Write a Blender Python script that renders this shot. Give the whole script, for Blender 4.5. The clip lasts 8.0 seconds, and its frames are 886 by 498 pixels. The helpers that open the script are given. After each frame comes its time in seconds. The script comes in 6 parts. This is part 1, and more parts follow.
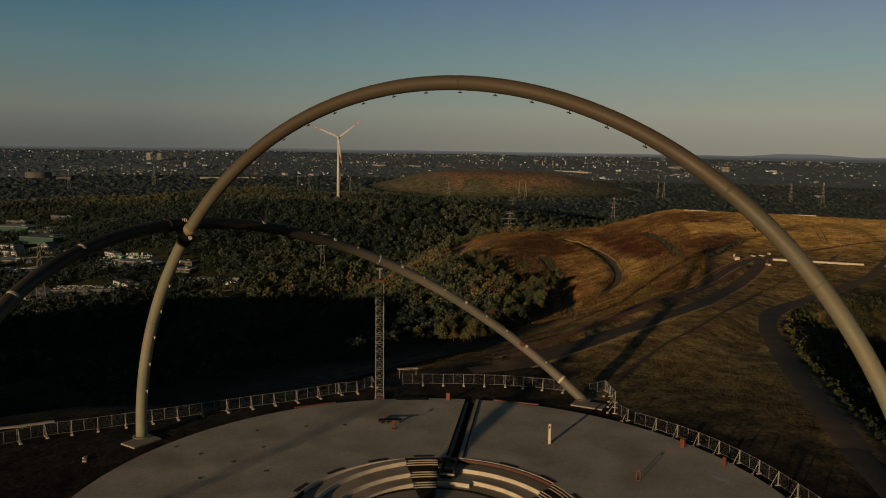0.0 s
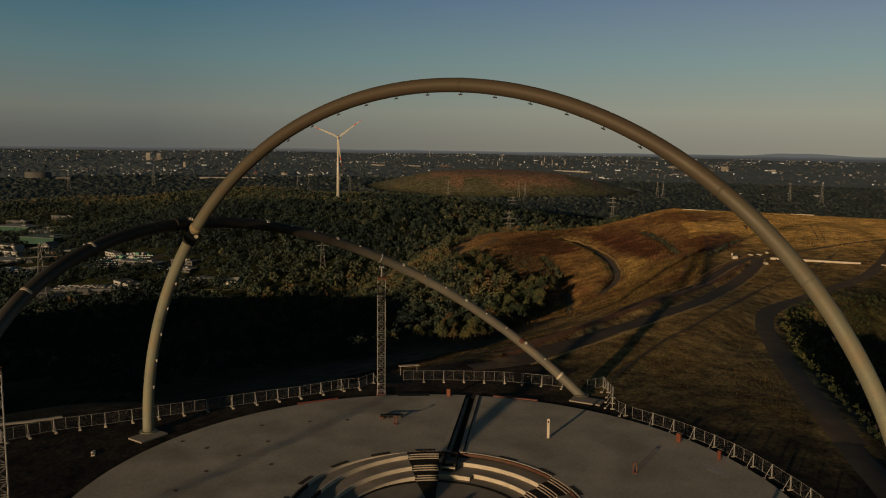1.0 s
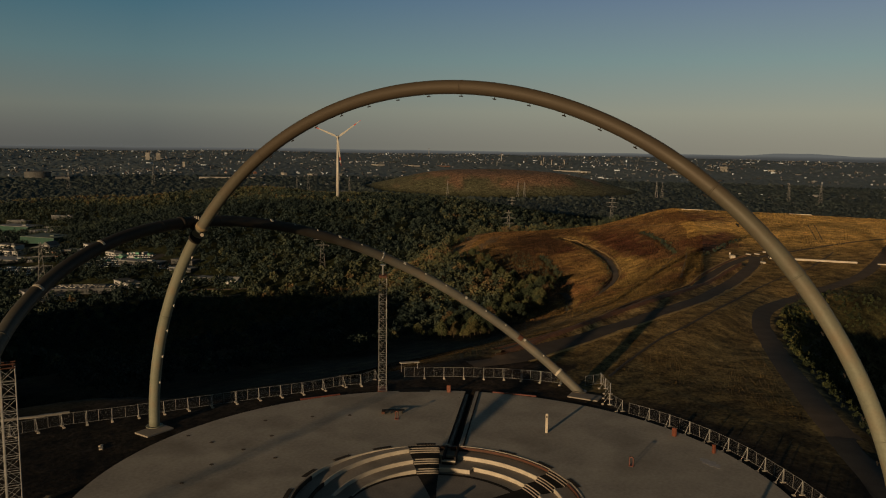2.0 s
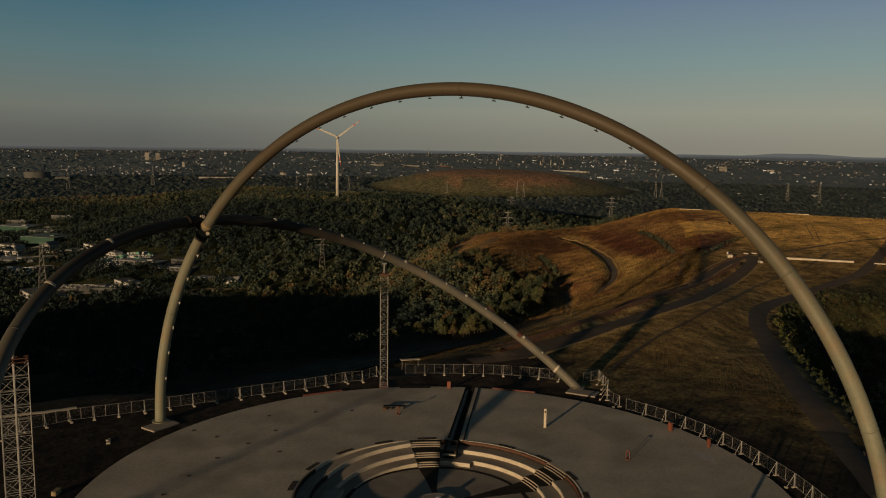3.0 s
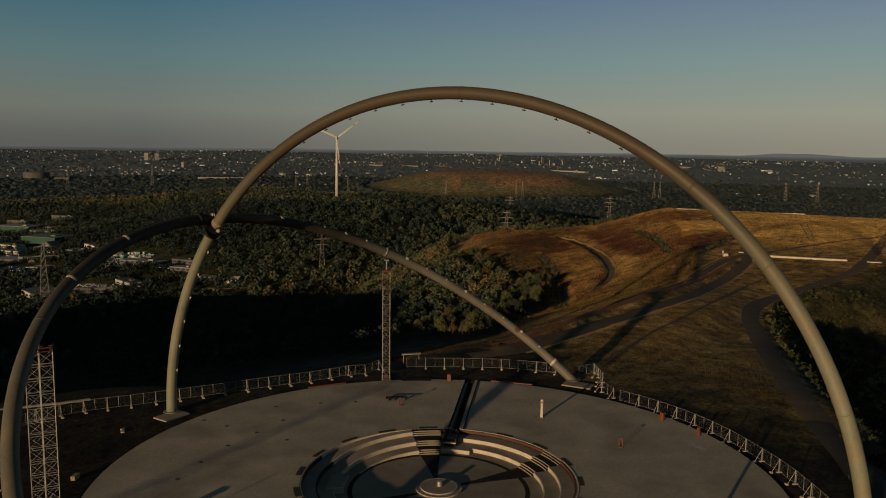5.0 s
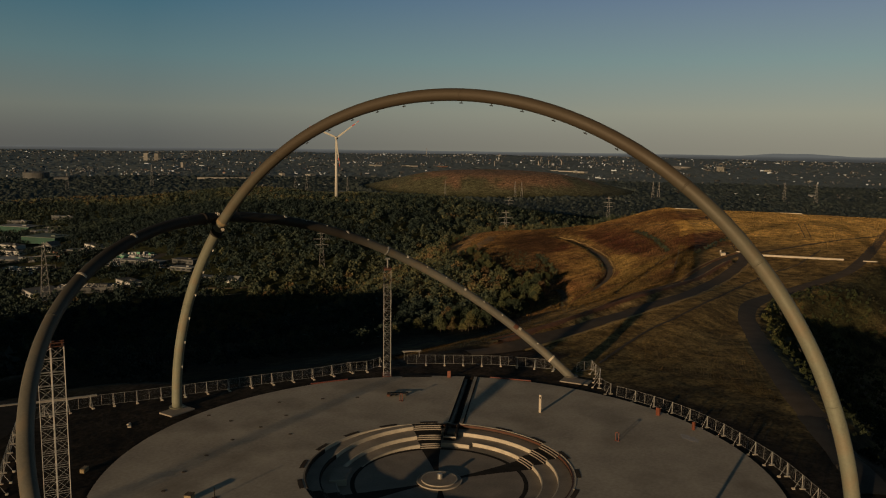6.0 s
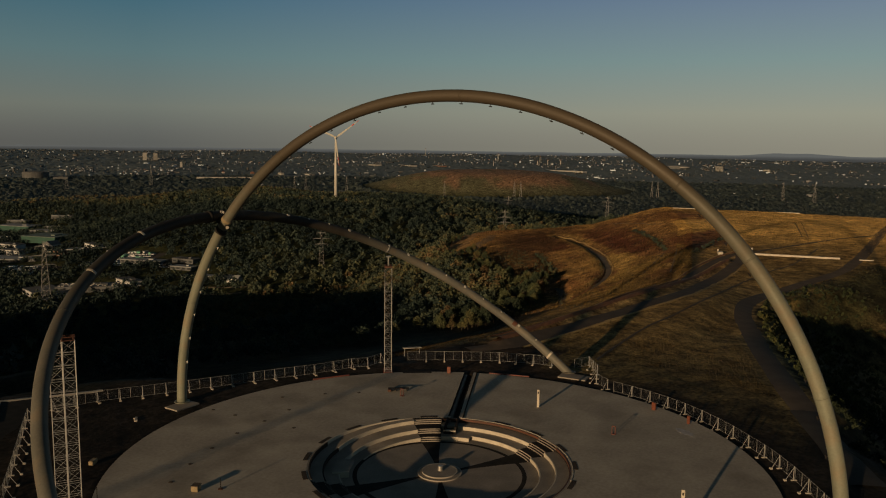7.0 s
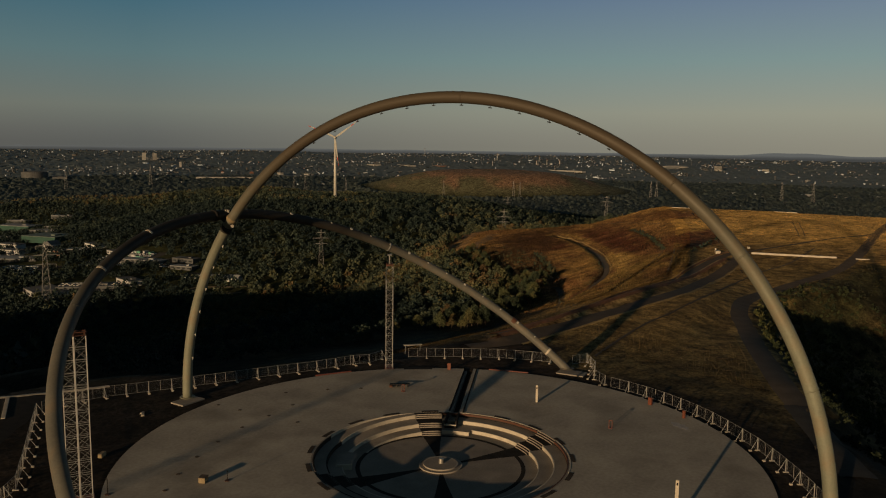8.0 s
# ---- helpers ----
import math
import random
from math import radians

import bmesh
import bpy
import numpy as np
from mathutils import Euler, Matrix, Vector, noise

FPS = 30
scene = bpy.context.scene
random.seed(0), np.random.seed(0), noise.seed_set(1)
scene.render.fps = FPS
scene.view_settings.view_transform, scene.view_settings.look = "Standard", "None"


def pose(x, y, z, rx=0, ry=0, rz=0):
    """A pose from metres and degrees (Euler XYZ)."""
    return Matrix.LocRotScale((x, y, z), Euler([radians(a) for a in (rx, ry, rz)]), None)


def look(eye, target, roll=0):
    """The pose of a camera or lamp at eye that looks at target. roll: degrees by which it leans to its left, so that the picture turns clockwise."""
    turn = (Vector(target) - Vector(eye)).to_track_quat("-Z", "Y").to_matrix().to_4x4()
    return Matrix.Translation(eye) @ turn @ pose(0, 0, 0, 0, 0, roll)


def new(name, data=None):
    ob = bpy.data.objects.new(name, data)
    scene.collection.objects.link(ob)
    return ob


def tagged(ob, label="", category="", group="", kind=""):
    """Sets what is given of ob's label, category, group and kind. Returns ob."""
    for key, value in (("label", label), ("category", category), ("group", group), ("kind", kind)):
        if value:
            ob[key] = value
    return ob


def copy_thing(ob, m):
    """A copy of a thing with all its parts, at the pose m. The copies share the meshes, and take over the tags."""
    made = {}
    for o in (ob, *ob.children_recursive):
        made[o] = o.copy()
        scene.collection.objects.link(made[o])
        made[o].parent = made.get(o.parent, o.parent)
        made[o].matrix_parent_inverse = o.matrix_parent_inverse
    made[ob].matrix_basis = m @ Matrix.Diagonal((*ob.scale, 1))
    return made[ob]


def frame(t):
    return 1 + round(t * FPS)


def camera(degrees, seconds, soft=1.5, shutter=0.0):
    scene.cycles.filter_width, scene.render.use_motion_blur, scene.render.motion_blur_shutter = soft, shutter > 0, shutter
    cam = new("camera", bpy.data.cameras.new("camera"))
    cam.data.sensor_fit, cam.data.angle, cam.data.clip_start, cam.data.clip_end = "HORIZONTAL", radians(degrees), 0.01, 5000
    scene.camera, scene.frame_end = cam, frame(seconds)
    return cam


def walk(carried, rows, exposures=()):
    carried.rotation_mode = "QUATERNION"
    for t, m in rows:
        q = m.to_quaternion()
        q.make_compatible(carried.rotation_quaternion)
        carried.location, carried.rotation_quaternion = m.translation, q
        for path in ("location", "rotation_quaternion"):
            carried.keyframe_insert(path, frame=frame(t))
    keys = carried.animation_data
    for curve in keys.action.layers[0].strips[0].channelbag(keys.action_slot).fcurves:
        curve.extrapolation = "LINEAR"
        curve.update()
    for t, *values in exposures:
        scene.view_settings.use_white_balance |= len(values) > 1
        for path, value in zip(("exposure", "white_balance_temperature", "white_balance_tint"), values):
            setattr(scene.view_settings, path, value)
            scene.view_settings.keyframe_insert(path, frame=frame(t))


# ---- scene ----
EXPOSURE, SKY_STRENGTH, SUN_STRENGTH = 0.0, 1.0, 3.65
cam = camera(58.06, 8.0, soft=1.1)
PATH = [
    (0, look((69.372, 39.671, 38.789), (17.528, 10.450, 31.154), 0.803)),
    (0.5, look((70.337, 40.123, 38.844), (18.488, 10.912, 31.204), 0.765)),
    (1, look((71.312, 40.578, 38.871), (19.450, 11.392, 31.217), 0.758)),
    (1.5, look((72.278, 41.039, 38.897), (20.404, 11.876, 31.239), 0.770)),
    (3, look((75.252, 42.448, 38.963), (23.343, 13.348, 31.306), 0.770)),
    (3.5, look((76.241, 42.941, 38.992), (24.320, 13.861, 31.342), 0.768)),
    (4, look((77.249, 43.438, 39.005), (25.318, 14.376, 31.351), 0.767)),
    (4.5, look((78.256, 43.948, 39.025), (26.316, 14.901, 31.378), 0.760)),
    (6, look((81.344, 45.460, 39.076), (29.366, 16.478, 31.444), 0.733)),
    (6.5, look((82.381, 45.978, 39.080), (30.386, 17.027, 31.446), 0.733)),
    (7, look((83.457, 46.481, 39.078), (31.448, 17.558, 31.425), 0.750)),
    (7.5, look((84.546, 46.996, 39.097), (32.521, 18.101, 31.452), 0.753)),
    (8, look((85.672, 47.485, 39.124), (33.633, 18.619, 31.462), 0.734)),
]
walk(cam, PATH, exposures=[(0.0, EXPOSURE), (8.0, EXPOSURE)])

# ---- world, sun ----
SUN_ELEVATION, SUN_AZIMUTH = 6.5, -1.9
world = bpy.data.worlds.new("evening_sky")
scene.world = world
world.use_nodes = True
wn, wl = world.node_tree.nodes, world.node_tree.links
sky = wn.new("ShaderNodeTexSky")
sky.sky_type = "NISHITA"
sky.sun_disc = False
sky.sun_elevation = radians(SUN_ELEVATION)
sky.sun_rotation = radians(90 - SUN_AZIMUTH)
sky.air_density, sky.dust_density, sky.ozone_density = 1.0, 0.6, 2.0
# pale air low over the horizon; unseen sky overhead dimmed to deepen shadows
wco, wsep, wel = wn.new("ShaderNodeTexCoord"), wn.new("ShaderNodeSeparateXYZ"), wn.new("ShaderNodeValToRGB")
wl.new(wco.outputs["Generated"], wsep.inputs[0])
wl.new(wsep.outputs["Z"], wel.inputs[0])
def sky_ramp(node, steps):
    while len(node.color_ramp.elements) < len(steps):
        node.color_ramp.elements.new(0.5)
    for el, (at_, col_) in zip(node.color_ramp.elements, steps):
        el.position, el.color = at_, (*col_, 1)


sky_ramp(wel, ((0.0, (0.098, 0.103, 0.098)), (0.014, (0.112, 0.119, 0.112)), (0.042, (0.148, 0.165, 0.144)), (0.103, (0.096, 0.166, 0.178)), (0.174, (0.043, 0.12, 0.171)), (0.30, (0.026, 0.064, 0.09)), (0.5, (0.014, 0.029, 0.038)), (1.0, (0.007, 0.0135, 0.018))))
# paler and warmer air opposite the low sun
warm, wfac, wadd, wtone = wn.new("ShaderNodeVectorMath"), wn.new("ShaderNodeMapRange"), wn.new("ShaderNodeMix"), wn.new("ShaderNodeValToRGB")
warm.operation = "DOT_PRODUCT"
wl.new(wco.outputs["Generated"], warm.inputs[0])
warm.inputs[1].default_value = (-0.94, 0.34, 0.0)
wfac.inputs["From Min"].default_value, wfac.inputs["From Max"].default_value = 0.35, 1.0
wfac.inputs["To Min"].default_value, wfac.inputs["To Max"].default_value = 0.0, 1.0
wl.new(warm.outputs["Value"], wfac.inputs["Value"])
wl.new(wsep.outputs["Z"], wtone.inputs[0])
sky_ramp(wtone, ((0.0, (0.165, 0.148, 0.1)), (0.042, (0.158, 0.14, 0.094)), (0.103, (0.115, 0.122, 0.1)), (0.174, (0.115, 0.084, 0.12)), (0.35, (0.03, 0.03, 0.03)), (1.0, (0.0, 0.0, 0.0))))
wadd.data_type, wadd.blend_type = "RGBA", "ADD"
wl.new(wfac.outputs[0], wadd.inputs[0])
wl.new(wel.outputs[0], wadd.inputs[6])
wl.new(wtone.outputs[0], wadd.inputs[7])
# unseen sky on the sun's side reddened to take blue out of shadows
wside, wglow = wn.new("ShaderNodeMapRange"), wn.new("ShaderNodeMix")
wside.interpolation_type = "SMOOTHSTEP"
wside.inputs["From Min"].default_value, wside.inputs["From Max"].default_value = 0.45, -0.9
wl.new(warm.outputs["Value"], wside.inputs["Value"])
wglow.data_type, wglow.blend_type = "RGBA", "MULTIPLY"
wl.new(wside.outputs[0], wglow.inputs[0])
wl.new(wadd.outputs[2], wglow.inputs[6])
wglow.inputs[7].default_value = (1.0, 0.6, 0.36, 1)
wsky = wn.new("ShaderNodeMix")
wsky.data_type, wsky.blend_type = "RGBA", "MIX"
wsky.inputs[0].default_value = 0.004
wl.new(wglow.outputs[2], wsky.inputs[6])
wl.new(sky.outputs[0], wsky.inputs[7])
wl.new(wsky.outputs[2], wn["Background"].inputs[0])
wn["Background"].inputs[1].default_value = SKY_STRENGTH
sun = new("sun", bpy.data.lights.new("sun", "SUN"))
sun.data.energy, sun.data.angle, sun.data.color = SUN_STRENGTH, radians(0.6), (1.0, 0.662, 0.352)
e_, a_ = radians(SUN_ELEVATION), radians(SUN_AZIMUTH)
sun.matrix_world = look((400 * math.cos(e_) * math.cos(a_), 400 * math.cos(e_) * math.sin(a_), 400 * math.sin(e_)), (0, 0, 0))


# ---- materials ----
def shade(name, low, high, rough=0.8, metal=0.0, scale=2.0, fine=14.0, bump=0.2, depth=0.02, spread=0.0, spec=0.4, stain=None, upper_tone=None):
    """Two scales of noise between two colours, fine bump; spread: how much objects differ; stain: a third, patchy colour."""
    m = bpy.data.materials.new(name)
    m.use_nodes = True
    n, l = m.node_tree.nodes, m.node_tree.links
    b = n["Principled BSDF"]
    b.inputs["Metallic"].default_value, b.inputs["Specular IOR Level"].default_value = metal, spec
    co = n.new("ShaderNodeTexCoord")
    big, small = n.new("ShaderNodeTexNoise"), n.new("ShaderNodeTexNoise")
    big.inputs["Scale"].default_value, big.inputs["Detail"].default_value = scale, 5
    small.inputs["Scale"].default_value, small.inputs["Detail"].default_value = fine, 4
    for t in (big, small):
        l.new(co.outputs["Object"], t.inputs["Vector"])
    add = n.new("ShaderNodeMath")
    add.operation = "MULTIPLY_ADD"
    l.new(small.outputs["Fac"], add.inputs[0])
    add.inputs[1].default_value = 0.55
    l.new(big.outputs["Fac"], add.inputs[2])
    last = add.outputs[0]
    if spread:
        info, more = n.new("ShaderNodeObjectInfo"), n.new("ShaderNodeMath")
        more.operation = "MULTIPLY_ADD"
        l.new(info.outputs["Random"], more.inputs[0])
        more.inputs[1].default_value = spread
        l.new(last, more.inputs[2])
        last = more.outputs[0]
    ramp_ = n.new("ShaderNodeValToRGB")
    ramp_.color_ramp.elements[0].position, ramp_.color_ramp.elements[1].position = 0.5, 1.05 + spread * 0.6
    ramp_.color_ramp.elements[0].color, ramp_.color_ramp.elements[1].color = (*low, 1), (*high, 1)
    l.new(last, ramp_.inputs[0])
    out = ramp_.outputs[0]
    if stain:
        colour, size, amount = stain
        pat, lim, mix = n.new("ShaderNodeTexNoise"), n.new("ShaderNodeValToRGB"), n.new("ShaderNodeMix")
        pat.inputs["Scale"].default_value, pat.inputs["Detail"].default_value = size, 6
        l.new(co.outputs["Object"], pat.inputs["Vector"])
        l.new(pat.outputs["Fac"], lim.inputs[0])
        lim.color_ramp.elements[0].position, lim.color_ramp.elements[1].position = 0.5, 0.72
        lim.color_ramp.elements[1].color = (amount, amount, amount, 1)
        mix.data_type = "RGBA"
        l.new(lim.outputs[0], mix.inputs[0])
        l.new(out, mix.inputs[6])
        mix.inputs[7].default_value = (*colour, 1)
        out = mix.outputs[2]
    # a second colour takes over with height
    if upper_tone:
        colour, low_z, high_z = upper_tone
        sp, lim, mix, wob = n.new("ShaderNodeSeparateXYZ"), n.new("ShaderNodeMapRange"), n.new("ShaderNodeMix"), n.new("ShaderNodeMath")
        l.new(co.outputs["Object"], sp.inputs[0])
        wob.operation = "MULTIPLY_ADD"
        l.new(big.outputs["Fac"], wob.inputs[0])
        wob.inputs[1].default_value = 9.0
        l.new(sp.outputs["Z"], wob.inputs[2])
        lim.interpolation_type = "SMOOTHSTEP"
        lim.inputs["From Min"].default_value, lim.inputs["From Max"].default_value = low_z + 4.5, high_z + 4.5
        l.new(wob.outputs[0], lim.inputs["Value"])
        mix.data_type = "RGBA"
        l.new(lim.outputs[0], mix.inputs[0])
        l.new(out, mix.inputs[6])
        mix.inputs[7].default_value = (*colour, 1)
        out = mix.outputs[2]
    l.new(out, b.inputs["Base Color"])
    rr = n.new("ShaderNodeMapRange")
    rr.inputs["To Min"].default_value, rr.inputs["To Max"].default_value = max(rough - 0.12, 0.05), min(rough + 0.1, 1)
    l.new(big.outputs["Fac"], rr.inputs["Value"])
    l.new(rr.outputs[0], b.inputs["Roughness"])
    if bump:
        bp = n.new("ShaderNodeBump")
        bp.inputs["Strength"].default_value, bp.inputs["Distance"].default_value = bump, depth
        l.new(add.outputs[0], bp.inputs["Height"])
        l.new(bp.outputs[0], b.inputs["Normal"])
    return m


def painted(name, attribute, rough=0.95, scale=0.35, fine=2.2, bump=0.6, depth=0.25, spread=0.5, contrast=0.8):
    """Cover colour kept in a mesh attribute, broken up by two scales of noise."""
    m = bpy.data.materials.new(name)
    m.use_nodes = True
    n, l = m.node_tree.nodes, m.node_tree.links
    b = n["Principled BSDF"]
    b.inputs["Roughness"].default_value, b.inputs["Specular IOR Level"].default_value = rough, 0.15
    at, co = n.new("ShaderNodeAttribute"), n.new("ShaderNodeTexCoord")
    at.attribute_name = attribute
    big, small = n.new("ShaderNodeTexNoise"), n.new("ShaderNodeTexNoise")
    big.inputs["Scale"].default_value, big.inputs["Detail"].default_value = scale, 6
    small.inputs["Scale"].default_value, small.inputs["Detail"].default_value = fine, 5
    for t in (big, small):
        l.new(co.outputs["Object"], t.inputs["Vector"])
    mul = n.new("ShaderNodeMath")
    mul.operation = "MULTIPLY"
    l.new(big.outputs["Fac"], mul.inputs[0])
    l.new(small.outputs["Fac"], mul.inputs[1])
    rg = n.new("ShaderNodeMapRange")
    rg.inputs["From Min"].default_value, rg.inputs["From Max"].default_value = 0.12, 0.42
    rg.inputs["To Min"].default_value, rg.inputs["To Max"].default_value = 1 - contrast * 0.7, 1 + contrast * 0.7
    l.new(mul.outputs[0], rg.inputs["Value"])
    wide, wr, both = n.new("ShaderNodeTexNoise"), n.new("ShaderNodeMapRange"), n.new("ShaderNodeMath")
    wide.inputs["Scale"].default_value, wide.inputs["Detail"].default_value = scale * 0.3, 7
    wide.inputs["Roughness"].default_value, wide.inputs["Distortion"].default_value = 0.7, 0.6
    l.new(co.outputs["Object"], wide.inputs["Vector"])
    wr.inputs["From Min"].default_value, wr.inputs["From Max"].default_value = 0.36, 0.64
    wr.inputs["To Min"].default_value, wr.inputs["To Max"].default_value = 1 - contrast * 0.45, 1 + contrast * 0.45
    l.new(wide.outputs["Fac"], wr.inputs["Value"])
    both.operation = "MULTIPLY"
    l.new(rg.outputs[0], both.inputs[0])
    l.new(wr.outputs[0], both.inputs[1])
    mx = n.new("ShaderNodeVectorMath")
    mx.operation = "SCALE"
    l.new(at.outputs["Color"], mx.inputs[0])
    l.new(both.outputs[0], mx.inputs["Scale"])
    l.new(mx.outputs[0], b.inputs["Base Color"])
    bp = n.new("ShaderNodeBump")
    bp.inputs["Strength"].default_value, bp.inputs["Distance"].default_value = bump, depth
    l.new(mul.outputs[0], bp.inputs["Height"])
    l.new(bp.outputs[0], b.inputs["Normal"])
    return m


def foliage(name, colours, attribute=True):
    """Leaves: a ramp of autumn colours picked per tree, a little varied per leaf clump."""
    m = bpy.data.materials.new(name)
    m.use_nodes = True
    n, l = m.node_tree.nodes, m.node_tree.links
    b = n["Principled BSDF"]
    b.inputs["Roughness"].default_value, b.inputs["Specular IOR Level"].default_value = 0.75, 0.2
    geo = n.new("ShaderNodeNewGeometry")
    if attribute:
        at = n.new("ShaderNodeAttribute")
        at.attribute_name = "tint"
        pick = at.outputs["Fac"]
    else:
        pick = n.new("ShaderNodeObjectInfo").outputs["Random"]
    add = n.new("ShaderNodeMath")
    add.operation = "MULTIPLY_ADD"
    l.new(geo.outputs["Random Per Island"], add.inputs[0])
    add.inputs[1].default_value = 0.13
    l.new(pick, add.inputs[2])
    rp = n.new("ShaderNodeValToRGB")
    while len(rp.color_ramp.elements) < len(colours):
        rp.color_ramp.elements.new(0.5)
    for i, c in enumerate(colours):
        rp.color_ramp.elements[i].position = 1.15 * i / (len(colours) - 1) if i else 0.05
        rp.color_ramp.elements[i].color = (*c, 1)
    l.new(add.outputs[0], rp.inputs[0])
    l.new(rp.outputs[0], b.inputs["Base Color"])
    return m


STEEL = shade("weathered_steel", (0.135, 0.146, 0.114), (0.212, 0.228, 0.179), 0.6, 0.1, 0.25, 5, 0.08, 0.01, spec=0.3, stain=((0.2, 0.14, 0.085), 0.5, 0.5), upper_tone=((0.062, 0.051, 0.037), 17, 40))
# shade painted in: the leaning pipe darkens towards its crest
STEEL_LEANING = shade("brown_weathered_steel", (0.086, 0.087, 0.078), (0.136, 0.136, 0.12), 0.6, 0.1, 0.25, 5, 0.08, 0.01, spec=0.22, stain=((0.17, 0.125, 0.08), 0.5, 0.5), upper_tone=((0.026, 0.0235, 0.0205), 17, 28))
ORANGE = shade("orange_paint", (0.11, 0.034, 0.018), (0.17, 0.053, 0.029), 0.65, 0.0, 2, 18, 0.1, 0.006)
PYLON = shade("grey_pylon_steel", (0.14, 0.145, 0.15), (0.24, 0.245, 0.25), 0.6, 0.2, 0.5, 4, 0.0)
GALV = shade("galvanised_steel", (0.17, 0.178, 0.18), (0.26, 0.27, 0.272), 0.45, 0.3, 2, 20, 0.05, 0.005)
WHITE_STEEL = shade("white_mast_steel", (0.235, 0.242, 0.242), (0.36, 0.37, 0.37), 0.5, 0.1, 2, 20, 0.05, 0.005)
RED_STEEL = shade("red_lead_paint", (0.09, 0.027, 0.019), (0.165, 0.05, 0.032), 0.6, 0.0, 2, 18, 0.1, 0.006)
CORTEN = shade("rust_brown_steel", (0.048, 0.02, 0.013), (0.098, 0.04, 0.023), 0.7, 0.0, 1.2, 10, 0.1, 0.006)
CONCRETE = shade("plaza_concrete", (0.262, 0.243, 0.212), (0.436, 0.412, 0.362), 0.85, 0.0, 0.13, 2.2, 0.12, 0.008, spec=0.2, stain=((0.135, 0.12, 0.102), 0.11, 0.55))
PALE = shade("pale_concrete", (0.34, 0.31, 0.26), (0.5, 0.465, 0.39), 0.7, 0.0, 0.8, 9, 0.15, 0.01)
BASALT = shade("dark_basalt_paving", (0.012, 0.012, 0.012), (0.03, 0.028, 0.027), 0.92, 0.0, 0.8, 9, 0.15, 0.01, spec=0.12)
FLOOR = shade("forum_floor", (0.165, 0.15, 0.134), (0.272, 0.25, 0.222), 0.85, 0.0, 0.25, 4, 0.12, 0.01, stain=((0.1, 0.09, 0.08), 0.2, 0.6))
BRASS = shade("dull_steel", (0.4, 0.39, 0.36), (0.55, 0.54, 0.5), 0.35, 0.7, 3, 20, 0.03, 0.003)
ASPHALT = shade("asphalt", (0.066, 0.053, 0.043), (0.112, 0.092, 0.074), 0.95, 0.0, 0.3, 6, 0.2, 0.01, spec=0.15)
PLATE = shade("dark_brown_stone", (0.03, 0.025, 0.021), (0.068, 0.056, 0.047), 0.9, 0.0, 0.8, 9, 0.15, 0.01, spec=0.12)
TRACK = shade("dark_trodden_track", (0.045, 0.037, 0.03), (0.085, 0.07, 0.056), 0.95, 0.0, 0.3, 5, 0.4, 0.03)
GRAVEL = shade("gravel_track", (0.1, 0.082, 0.062), (0.19, 0.152, 0.112), 0.95, 0.0, 0.3, 5, 0.4, 0.03)
CHALK = shade("blue_chalk", (0.27, 0.27, 0.28), (0.42, 0.42, 0.45), 0.95, 0.0, 1.5, 9, 0.0)
STONE = shade("pale_stone", (0.28, 0.255, 0.21), (0.44, 0.405, 0.345), 0.8, 0.0, 1, 8, 0.3, 0.03)
TIMBER = shade("yellow_timber", (0.17, 0.13, 0.075), (0.27, 0.215, 0.125), 0.7, 0.0, 2, 16, 0.15, 0.01)
BARK = shade("bark", (0.05, 0.04, 0.03), (0.13, 0.1, 0.075), 0.95, 0.0, 2, 8, 0.5, 0.05)
TURBINE_WHITE = shade("turbine_white", (0.4, 0.4, 0.37), (0.5, 0.5, 0.465), 0.45, 0.0, 0.1, 2, 0.03, 0.01)
SIGNAL_RED = shade("signal_red", (0.42, 0.05, 0.03), (0.55, 0.08, 0.045), 0.5, 0.0, 0.3, 4, 0.03, 0.01)
WALL_WHITE = shade("render_white", (0.1, 0.102, 0.102), (0.27, 0.275, 0.272), 0.85, 0.0, 0.1, 2, 0.1, 0.02, spread=0.3)
WALL_GREY = shade("render_grey", (0.045, 0.05, 0.055), (0.09, 0.098, 0.106), 0.85, 0.0, 0.1, 2, 0.1, 0.02, spread=0.4)
WALL_BRICK = shade("brick_red", (0.08, 0.046, 0.036), (0.15, 0.088, 0.068), 0.9, 0.0, 0.3, 5, 0.2, 0.02, spread=0.3)
WALL_GREEN = shade("green_sheet", (0.005, 0.036, 0.027), (0.009, 0.062, 0.047), 0.55, 0.1, 0.2, 3, 0.1, 0.02, spread=0.2)
ROOF_GREY = shade("grey_roofing", (0.035, 0.038, 0.043), (0.1, 0.107, 0.115), 0.8, 0.0, 0.1, 1.5, 0.15, 0.03, spread=0.5)
ROOF_RED = shade("red_roof_tiles", (0.09, 0.04, 0.026), (0.19, 0.08, 0.05), 0.85, 0.0, 0.3, 4, 0.2, 0.03, spread=0.4)
ROOF_GREEN = shade("grey_green_roofing", (0.07, 0.1, 0.088), (0.15, 0.19, 0.17), 0.7, 0.1, 0.1, 1.5, 0.15, 0.03)
ROOF_PALE = shade("pale_roofing", (0.12, 0.132, 0.145), (0.24, 0.258, 0.275), 0.75, 0.0, 0.12, 1.5, 0.15, 0.03, spread=0.4)
WALL_CREAM = shade("cream_render", (0.29, 0.305, 0.32), (0.43, 0.45, 0.47), 0.85, 0.0, 0.15, 2, 0.1, 0.02, spread=0.3)
GLASS = shade("dark_window_glass", (0.02, 0.025, 0.03), (0.04, 0.045, 0.05), 0.12, 0.0, 0.5, 3, 0.0)
